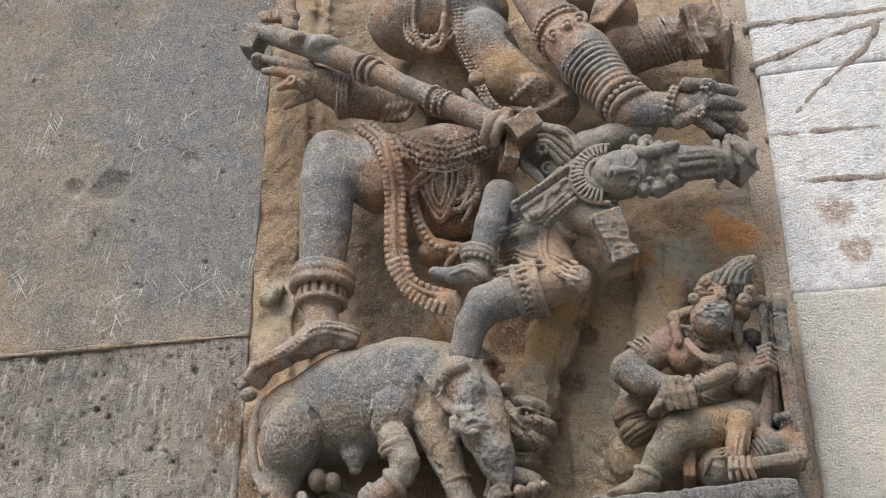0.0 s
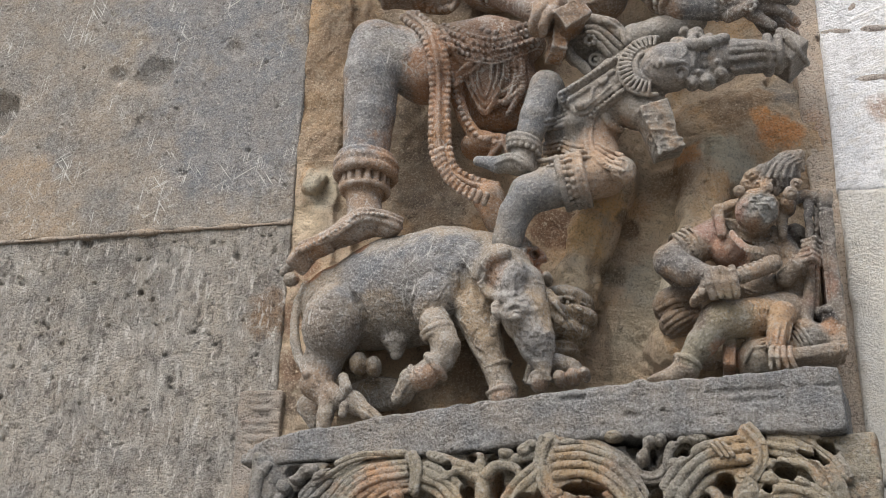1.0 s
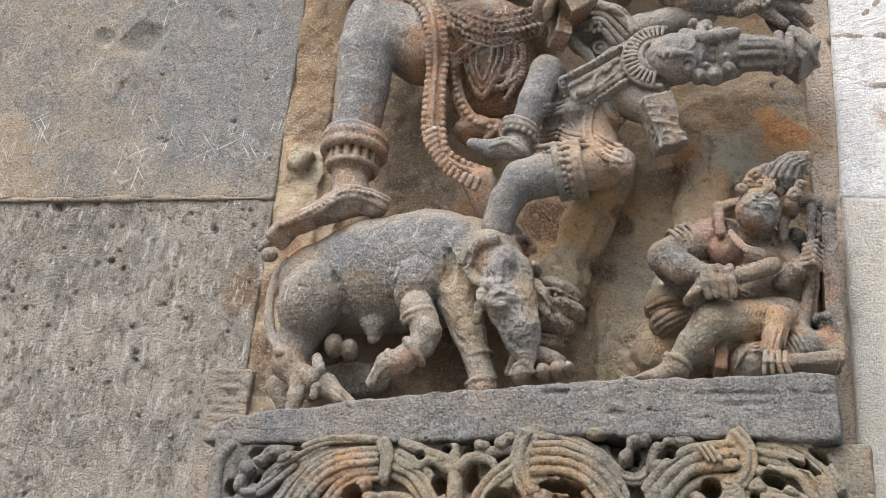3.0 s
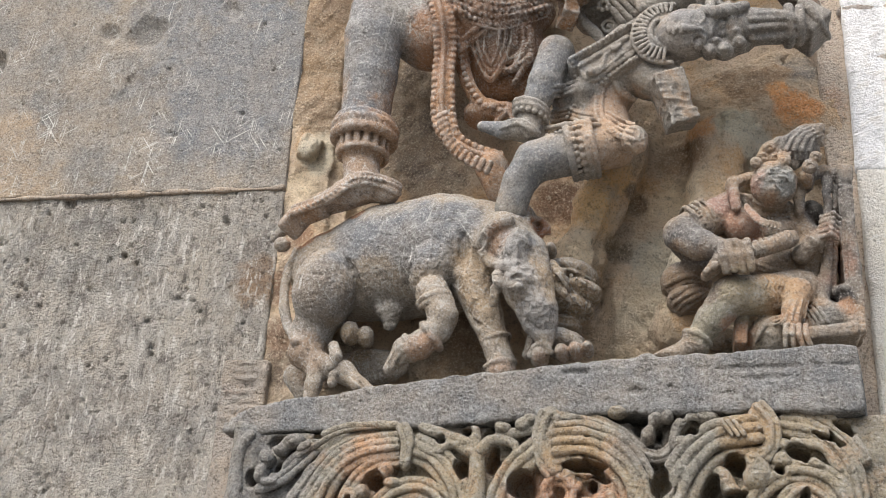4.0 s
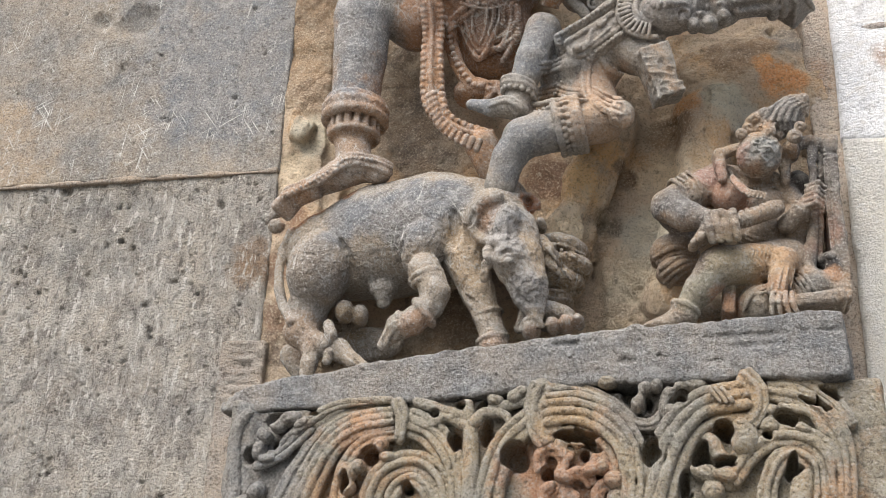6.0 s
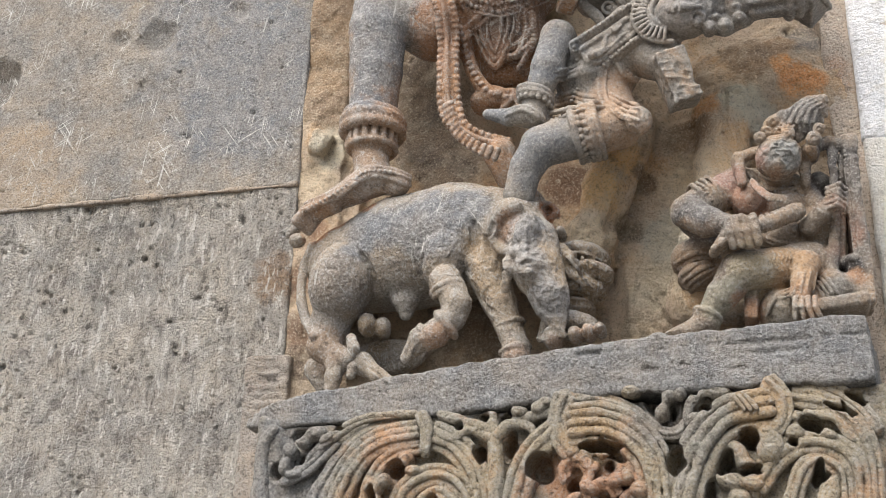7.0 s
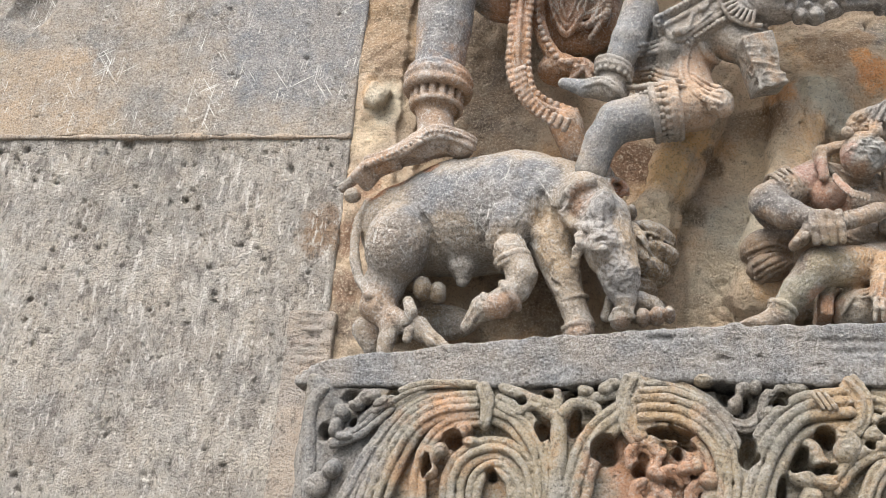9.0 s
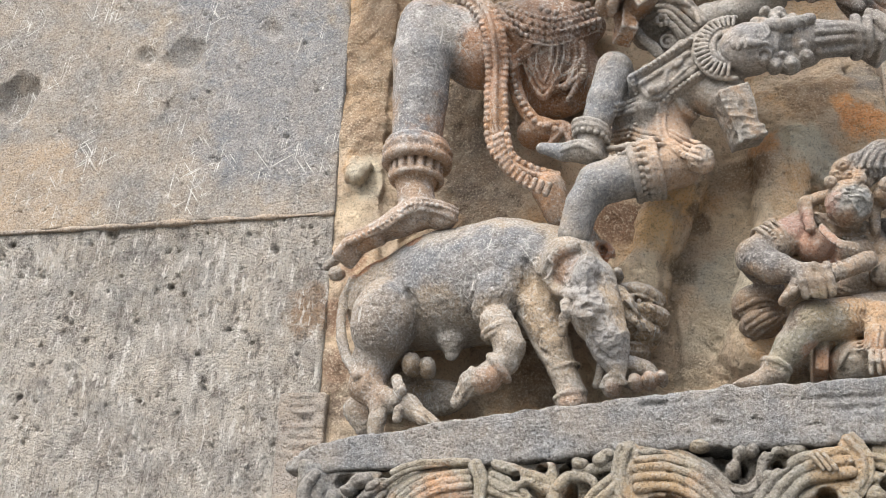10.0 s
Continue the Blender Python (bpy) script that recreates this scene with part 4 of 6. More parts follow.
    for a0, b0, b1 in (((-0.163, -0.110, 2.636), (-0.207, -0.110, 2.653), (-0.243, -0.100, 2.675)), ((-0.163, -0.115, 2.614), (-0.197, -0.120, 2.626), (-0.231, -0.120, 2.634)), ((-0.168, -0.110, 2.603), (-0.185, -0.125, 2.600), (-0.204, -0.120, 2.599)), ((-0.164, -0.100, 2.596), (-0.182, -0.105, 2.583), (-0.201, -0.100, 2.579))):
        s.cord([a0, b0, b1], 0.01044, 0.00522)
    s.ring((-0.183, -0.130, 2.602), (0.3, 1, 0), 0.00671, 0.00298)
    # ornaments behind the staff
    for c in ((-0.125, -0.060, 2.716), (-0.108, -0.060, 2.708), (-0.120, -0.060, 2.732), (-0.101, -0.055, 2.727)):
        s.ring(c, (0, 1, 0), 0.00597, 0.00298)
    for k in range(5):
        s.cord([((-0.098, -0.060, 2.685)[0] + k * 0.00746, -0.06, (-0.098, -0.060, 2.685)[2] - k * 0.00298), ((-0.052, -0.060, 2.625)[0] + k * 0.00597, -0.065, (-0.052, -0.060, 2.625)[2] + 0.00746)], 0.00298)
    for k in range(5):
        s.cord([((-0.051, -0.060, 2.584)[0] + k * 0.00895, -0.065, (-0.051, -0.060, 2.584)[2]), ((-0.059, -0.060, 2.550)[0] + k * 0.00895, -0.075, (-0.059, -0.060, 2.550)[2])], 0.00373)
    # bent arm with armlets and open hand
    s.limb((0.168, -0.090, 2.746), 0.02983, (0.208, -0.100, 2.657), 0.03431, (0.246, -0.110, 2.593), 0.04028, (0.282, -0.120, 2.523), 0.03282, (0.305, -0.125, 2.481), 0.02685, (0.358, -0.130, 2.475), 0.02238, (0.395, -0.130, 2.472), 0.01939)
    axis = Vector((0.282, -0.120, 2.523)) - Vector((0.219, -0.100, 2.645))
    for at, big in (((0.208, -0.100, 2.657), 0.03729), ((0.213, -0.100, 2.648), 0.03879), ((0.220, -0.100, 2.637), 0.03729)):
        s.ring(at, axis, big, 0.00373, beads=True)
    for c in ((0.207, -0.145, 2.611), (0.245, -0.150, 2.628), (0.228, -0.150, 2.620)):
        s.ring(c, (0, 1, 0.1), 0.00820, 0.00373).egg(c, (0.00448, 0.00522, 0.00448))
    for k in range(9):
        c = Vector((0.249, -0.112, 2.580)).lerp(Vector((0.284, -0.120, 2.517)), k / 8)
        s.ring(tuple(c), axis, 0.04028 - k * 0.00090, 0.00254, 0.001, beads=k in (0, 1))
    for k in range(3):
        c = Vector((0.291, -0.122, 2.506)).lerp(Vector((0.305, -0.126, 2.486)), k / 2)
        s.ring(tuple(c), axis, 0.03282 - k * 0.00149, 0.00448, beads=k == 1)
    s.ring((0.355, -0.130, 2.478), (1, 0, -0.35), 0.02536, 0.00373, beads=True).ring((0.362, -0.130, 2.478), (1, 0, -0.35), 0.02461, 0.00373, beads=True)
    for pts in (((0.396, -0.130, 2.485), (0.415, -0.145, 2.487), (0.440, -0.140, 2.485)), ((0.399, -0.130, 2.476), (0.420, -0.150, 2.464), (0.446, -0.140, 2.458)), ((0.394, -0.130, 2.463), (0.425, -0.145, 2.444), (0.447, -0.130, 2.431)), ((0.377, -0.130, 2.475), (0.392, -0.150, 2.437), (0.415, -0.150, 2.416)), ((0.364, -0.120, 2.460), (0.383, -0.140, 2.454), (0.394, -0.150, 2.454)), ((0.380, -0.140, 2.504), (0.405, -0.145, 2.498), (0.414, -0.140, 2.498))):
        s.cord(list(pts), 0.00970, 0.00671)
    for c in ((0.403, -0.155, 2.476), (0.390, -0.160, 2.444), (0.405, -0.150, 2.495)):
        s.ring(c, (0.4, 1, 0), 0.00671, 0.00298, beads=True)
    s.limb((0.416, -0.100, 2.466), 0.02088, (0.435, -0.090, 2.438), 0.01790)
    # second arm behind, broken off
    s.limb((0.295, -0.040, 2.642), 0.03580, (0.353, -0.060, 2.638), 0.03133, (0.399, -0.070, 2.643), 0.03282)
    for k in range(6):
        c = Vector((0.337, -0.055, 2.639)).lerp(Vector((0.370, -0.065, 2.638)), k / 5)
        s.ring(tuple(c), (1, -0.2, 0.3), 0.03282, 0.00261)
    s.block((0.406, -0.080, 2.634), (0.02387, 0.035, 0.02983), (10, -20, 15), 0.003).block((0.433, -0.050, 2.632), (0.01790, 0.03, 0.02685), (0, 20, 0), 0.003).chip((0.417, -0.080, 2.627), 0.07, 0.012, 36).chip((0.417, -0.080, 2.627), 0.07, 0.004, 110)
    for k in range(3):
        s.cord([((0.385, -0.120, 2.652)[0] + k * 0.00746, -0.118, (0.385, -0.120, 2.652)[2]), ((0.388, -0.120, 2.602)[0] + k * 0.00746, -0.122, (0.388, -0.120, 2.602)[2]), ((0.400, -0.120, 2.566)[0] + k * 0.00597, -0.12, (0.400, -0.120, 2.566)[2])], 0.00298)
    # curling foliage by the shoulder
    for k in range(7):
        s.cord([((0.259, -0.080, 2.659)[0] + k * 0.00298, -0.10, (0.259, -0.080, 2.659)[2]), ((0.269, -0.090, 2.680)[0] + k * 0.00671, -0.115, (0.269, -0.090, 2.680)[2]), ((0.288, -0.090, 2.713)[0] + k * 0.00970, -0.10, (0.288, -0.090, 2.713)[2] + 0.00895 - k * 0.00373)], 0.00448, 0.00298)
    s.egg((0.287, -0.040, 2.711), (0.03729, 0.05, 0.04475), soft=0.01).egg((0.244, -0.070, 2.716), (0.03729, 0.05, 0.02611))
    s.worn(0.0009, 45).worn(0.0005, 130).worn(0.0003, 260)
    return s.skin("statue")


tagged(part("statue", dancer(), figure_stone), "blue-grey carved stone dancing figure with beaded girdle and staff", "statue")


# ---- the thrown figure that lies across ----
def thrown():
    s = Sculpt((0.0, -0.22, 2.12), (0.50, 0.01, 2.53), 0.0012)
    # trunk and shoulders
    s.limb((0.230, -0.095, 2.396), 0.03729, (0.193, -0.090, 2.355), 0.03879, (0.171, -0.085, 2.309), 0.03580, (0.181, -0.085, 2.266), 0.03729)
    s.limb((0.197, -0.100, 2.411), 0.02238, (0.241, -0.100, 2.448), 0.02238, (0.292, -0.110, 2.456), 0.02088, (0.319, -0.110, 2.464), 0.01790)
    s.limb((0.231, -0.100, 2.349), 0.03133, (0.257, -0.110, 2.328), 0.02685)
    s.limb((0.258, -0.115, 2.334), 0.0174, (0.264, -0.118, 2.320), 0.0188)
    s.block((0.268, -0.118, 2.295), (0.0194, 0.022, 0.0348), (10, -20, 10), 0.003).block((0.295, -0.120, 2.244), (0.0201, 0.06, 0.0147), (0, -42, 0), 0.002, 0.002, away=True).chip((0.269, -0.140, 2.278), 0.06, 0.005, 45).chip((0.269, -0.140, 2.278), 0.06, 0.004, 110)
    # breastplate with its double raised edge
    s.block((0.188, -0.110, 2.362), (0.04624, 0.03, 0.02238), (0, -38, 0), 0.01)
    upper = ((0.144, -0.145, 2.345), (0.181, -0.147, 2.366), (0.216, -0.147, 2.389))
    lower = ((0.145, -0.145, 2.345), (0.151, -0.147, 2.319), (0.163, -0.148, 2.306), (0.178, -0.148, 2.303), (0.194, -0.147, 2.317), (0.216, -0.145, 2.335), (0.240, -0.143, 2.350))
    inner = ((0.156, -0.147, 2.334), (0.162, -0.148, 2.319), (0.176, -0.148, 2.314), (0.190, -0.148, 2.327), (0.211, -0.147, 2.344), (0.229, -0.145, 2.357))
    s.cord(upper, 0.0054).cord(lower, 0.0057).cord(inner, 0.0034).cord([(0.155, -0.147, 2.336), (0.184, -0.148, 2.353), (0.213, -0.147, 2.373)], 0.0034)
    for row in (upper, lower):
        s.beads([(x, y - 0.005, z) for x, y, z in row], 0.0034, 1.9)
    s.cord([(0.167, -0.147, 2.324), (0.183, -0.148, 2.332), (0.186, -0.148, 2.348), (0.197, -0.147, 2.358)], 0.0034, 0.0020).cord([(0.174, -0.147, 2.322), (0.193, -0.148, 2.336), (0.208, -0.147, 2.351)], 0.0020).cord([(0.197, -0.147, 2.358), (0.204, -0.147, 2.363)], 0.0040, 0.0027)
    s.stud((0.168, -0.147, 2.326), (0.0060, 0.006, 0.0054)).ring((0.190, -0.140, 2.397), (0, 1, 0.3), 0.0080, 0.0020).stud((0.190, -0.140, 2.397), (0.0040, 0.004, 0.0040)).stud((0.223, -0.145, 2.343), (0.0040, 0.004, 0.0040))
    s.cord([(0.196, -0.140, 2.314), (0.206, -0.138, 2.297), (0.219, -0.130, 2.292)], 0.0034).beads([(0.201, -0.142, 2.314), (0.212, -0.140, 2.298), (0.223, -0.132, 2.294)], 0.0023)
    # collar of close pleats about the neck
    s.lay = False
    for big, r in ((0.0215, 0.0030), (0.0265, 0.0024), (0.0430, 0.0034)):
        s.cord([(0.263 + big * math.cos(radians(a)), -0.146 + 0.18 * (big - 0.02), 2.379 + big * math.sin(radians(a))) for a in np.linspace(80, 275, 11)], r, soft=0.0006)
    for k in range(19):
        a0 = radians(82 + 10.0 * k)
        s.cone((0.263 + 0.0285 * math.cos(a0), -0.148, 2.379 + 0.0285 * math.sin(a0)), 0.0021, (0.263 + 0.0410 * math.cos(a0), -0.146, 2.379 + 0.0410 * math.sin(a0)), 0.0027, 0.0006)
    s.egg((0.255, -0.125, 2.379), (0.038, 0.019, 0.040), soft=0.003)
    s.lay = True
    s.limb((0.239, -0.115, 2.386), 0.02238, (0.266, -0.125, 2.383), 0.02088)
    # head, ear ornament and tall crown
    s.egg((0.284, -0.140, 2.376), (0.03580, 0.03133, 0.03282), (0, 5, 0))
    s.cord([(0.302, -0.172, 2.361), (0.290, -0.172, 2.362), (0.278, -0.172, 2.364)], 0.00298, 0.00597)
    for x, z in (((0.298, -0.170, 2.347), 1), ((0.298, -0.170, 2.379), -1)):
        s.egg((x[0], s.laid([x])[0][1], x[2]), (0.00671, 0.00373, 0.01119), soft=0.002, away=True)
        s.stud(x, (0.00522, 0.00373, 0.00970)).cord([(x[0] + 0.00149, -0.17, x[2] - 0.01119), (x[0] + 0.00820, -0.17, x[2]), (x[0] + 0.00149, -0.17, x[2] + 0.01119)], 0.00224).cord([(x[0] - 0.00149, -0.17, x[2] - 0.01044), (x[0] - 0.00671, -0.17, x[2]), (x[0] - 0.00149, -0.17, x[2] + 0.01044)], 0.00186)
    s.groove([(0.275, -0.170, 2.376), (0.277, -0.172, 2.364), (0.273, -0.170, 2.354)], 0.00186)
    s.stud((0.270, -0.170, 2.364), (0.00298, 0.00298, 0.00820)).stud((0.265, -0.170, 2.365), (0.00298, 0.00298, 0.00671))
    s.cord([(0.309, -0.150, 2.346), (0.313, -0.160, 2.354), (0.314, -0.165, 2.366), (0.313, -0.150, 2.396)], 0.00298)
    for k in range(3):
        c = Vector((0.316, -0.130, 2.393)).lerp(Vector((0.338, -0.130, 2.392)), k / 2)
        s.ring(tuple(c), (1, 0, 0.05), 0.02834 - k * 0.00149, 0.00522, beads=k == 1)
    s.limb((0.314, -0.130, 2.386), 0.02685, (0.365, -0.130, 2.388), 0.02387, (0.419, -0.125, 2.388), 0.01939)
    for k in range(5):
        s.cord([((0.363, -0.150, 2.400)[0], -0.145 - 0.012 * math.sin(k * 0.8), (0.363, -0.150, 2.400)[2] - k * 0.00970), ((0.395, -0.150, 2.393)[0], -0.15 - 0.012 * math.sin(k * 0.8), (0.395, -0.150, 2.393)[2] - k * 0.00820), ((0.412, -0.150, 2.387)[0], -0.15 - 0.01 * math.sin(k * 0.8), (0.412, -0.150, 2.387)[2] - k * 0.00671)], 0.00410)
    s.limb((0.307, -0.125, 2.369), 0.01492, (0.330, -0.130, 2.360), 0.01492, (0.355, -0.125, 2.369), 0.01193)
    for c, r in (((0.321, -0.140, 2.423), 13), ((0.335, -0.150, 2.408), 14), ((0.349, -0.150, 2.400), 12), ((0.312, -0.150, 2.343), 12), ((0.330, -0.155, 2.343), 14), ((0.348, -0.150, 2.352), 12), ((0.343, -0.160, 2.365), 12), ((0.306, -0.130, 2.427), 10), ((0.321, -0.160, 2.353), 10)):
        s.egg((c[0], -0.142, c[2] + (0.004 if c[2] < (0.332, -0.120, 2.392)[2] else -0.004)), (r * 0.00075, 0.014, r * 0.00071), soft=0.003).ring(c, (0, 1, 0), r * 0.00045, 0.00298)
    s.ring((0.408, -0.125, 2.390), (1, 0, 0), 0.02238, 0.00522).ring((0.421, -0.125, 2.390), (1, 0, 0), 0.02088, 0.00448)
    s.block((0.434, -0.110, 2.395), (0.01790, 0.03, 0.01790), (0, 42, 0), 0.003).cone((0.431, -0.100, 2.398), 0.01343, (0.459, -0.090, 2.393), 0.00373)
    s.cord([(0.426, -0.130, 2.419), (0.438, -0.130, 2.402), (0.458, -0.100, 2.389)], 0.00597, 0.00298)
    s.cord([(0.294, -0.120, 2.426), (0.324, -0.130, 2.413), (0.357, -0.120, 2.426)], 0.00746)
    # legs
    s.limb((0.122, -0.120, 2.375), 0.02312, (0.109, -0.125, 2.329), 0.02088, (0.095, -0.120, 2.290), 0.01716)
    s.limb((0.124, -0.110, 2.380), 0.02088, (0.138, -0.090, 2.327), 0.02387, (0.142, -0.070, 2.294), 0.02536)
    s.limb((0.093, -0.120, 2.287), 0.01790, (0.090, -0.125, 2.260), 0.01492, (0.060, -0.125, 2.261), 0.01119, (0.031, -0.120, 2.272), 0.00671)
    s.limb((0.099, -0.110, 2.271), 0.01343, (0.100, -0.110, 2.256), 0.01119)
    for k in range(3):
        s.ring(((0.092, -0.122, 2.293)[0], -0.122, (0.092, -0.122, 2.293)[2] - k * 0.00671), (0.3, 0, 1), 0.02088, 0.00373, beads=k == 2)
    for k in range(2):
        s.cord([((0.060, -0.140, 2.262)[0], -0.14, (0.060, -0.140, 2.262)[2] - k * 0.00522), ((0.084, -0.148, 2.261)[0], -0.148, (0.084, -0.148, 2.261)[2] - k * 0.00522), ((0.105, -0.135, 2.250)[0], -0.135, (0.105, -0.135, 2.250)[2] - k * 0.00448)], 0.00298)
    s.limb((0.192, -0.095, 2.250), 0.0290, (0.151, -0.115, 2.235), 0.0300, (0.099, -0.125, 2.215), 0.02536, (0.081, -0.120, 2.192), 0.02014, (0.069, -0.110, 2.158), 0.01939)
    way = (1, 0, 0.2)
    for k in range(5):
        s.ring(tuple(Vector((0.142, -0.115, 2.232)).lerp(Vector((0.169, -0.112, 2.237)), k / 4)), way, 0.03356, 0.00373 if k != 2 else 0.00448, beads=k in (1, 2))
    s.limb((0.185, -0.100, 2.247), 0.0228, (0.208, -0.108, 2.247), 0.0174).egg((0.220, -0.124, 2.240), (0.0168, 0.014, 0.0194), (0, 0, 20), 0.001).chip((0.222, -0.140, 2.230), 0.024, 0.006, 80).chip((0.222, -0.140, 2.230), 0.024, 0.003, 170)
    # waist bands, belt and beaded sash
    s.egg((0.161, -0.085, 2.318), (0.0241, 0.05, 0.0228), soft=0.006)
    for k in range(3):
        s.cord([tuple(np.array(v) - (0, 0, 0.0068 * k)) for v in ((0.118, -0.115, 2.328), (0.136, -0.130, 2.320), (0.149, -0.135, 2.321))], 0.0031, soft=0.0006)
        s.cord([tuple(np.array(v) - (0, 0, 0.0066 * k)) for v in ((0.119, -0.120, 2.288), (0.132, -0.130, 2.284), (0.143, -0.135, 2.283))], 0.0029, soft=0.0006)
        s.cord([tuple(np.array(v) - (0, 0, 0.0068 * k)) for v in ((0.143, -0.135, 2.283), (0.159, -0.142, 2.270), (0.179, -0.145, 2.264))], 0.0031, soft=0.0006)
        s.cord([tuple(np.array(v) - (0.001 * k, 0, 0.0060 * k)) for v in ((0.190, -0.145, 2.268), (0.204, -0.145, 2.257), (0.220, -0.135, 2.255))], 0.0029, soft=0.0006)
    for off, r in ((0, 4), (11, 4)):
        s.cord([tuple(np.array(v) + (off * 0.00067, 0, 0)) for v in ((0.177, -0.146, 2.303), (0.175, -0.148, 2.278), (0.178, -0.148, 2.258), (0.192, -0.146, 2.240), (0.213, -0.140, 2.231))], r * 0.00067, soft=0.0008)
    s.beads([tuple(np.array(v) + (0.0037, -0.003, 0)) for v in ((0.177, -0.146, 2.303), (0.175, -0.148, 2.278), (0.178, -0.148, 2.258), (0.192, -0.146, 2.240), (0.213, -0.140, 2.231))], 0.0023, 1.8)
    s.cord([(0.112, -0.135, 2.256), (0.130, -0.140, 2.255), (0.148, -0.145, 2.254)], 0.0034).beads([(0.116, -0.140, 2.243), (0.138, -0.148, 2.244), (0.155, -0.150, 2.247)], 0.0027)
    s.beads([(0.140, -0.140, 2.268), (0.147, -0.140, 2.282), (0.151, -0.140, 2.289)], 0.0023)
    # curved garlands behind the chest
    s.lay = False
    for k in range(4):
        s.cord([((0.138, -0.110, 2.456)[0] + k * 0.00671, -0.112, (0.138, -0.110, 2.456)[2] - k * 0.00970), ((0.154, -0.120, 2.420)[0] + k * 0.00671, -0.124, (0.154, -0.120, 2.420)[2] - k * 0.00597), ((0.173, -0.120, 2.395)[0] + k * 0.00298, -0.118, (0.173, -0.120, 2.395)[2] - k * 0.00298)], 0.00373)
        s.cord([((0.154, -0.110, 2.470)[0] + k * 0.00298, -0.114, (0.154, -0.110, 2.470)[2] - k * 0.00970), ((0.192, -0.125, 2.464)[0] - k * 0.00149, -0.132, (0.192, -0.125, 2.464)[2] - k * 0.01044), ((0.233, -0.120, 2.428)[0] - k * 0.00895, -0.124, (0.233, -0.120, 2.428)[2] - k * 0.00522)], 0.00410)
    s.lay = True
    s.cord([(0.180, -0.100, 2.493), (0.212, -0.110, 2.473), (0.230, -0.110, 2.443)], 0.00671).cord([(0.202, -0.120, 2.472), (0.222, -0.120, 2.453), (0.228, -0.115, 2.435)], 0.00373)
    for k in range(7):
        a0 = k * 0.9
        c = (0.183, -0.135, 2.431)
        s.cone((c[0] + 0.00671 * math.cos(a0), -0.137, c[2] + 0.00671 * math.sin(a0)), 0.00336, (c[0] + 0.00671 * math.cos(a0), -0.137, c[2] + 0.00671 * math.sin(a0)), 0.00336, 0.001)
    s.egg((0.177, -0.090, 2.451), (0.03729, 0.03, 0.02983), soft=0.006)
    s.worn(0.0007, 60).worn(0.0004, 140).worn(0.0004, 280)
    return s.skin("statue")


tagged(part("statue", thrown(), thrown_stone), "grey carved stone figure lying with a tall crown and breastplate", "statue")


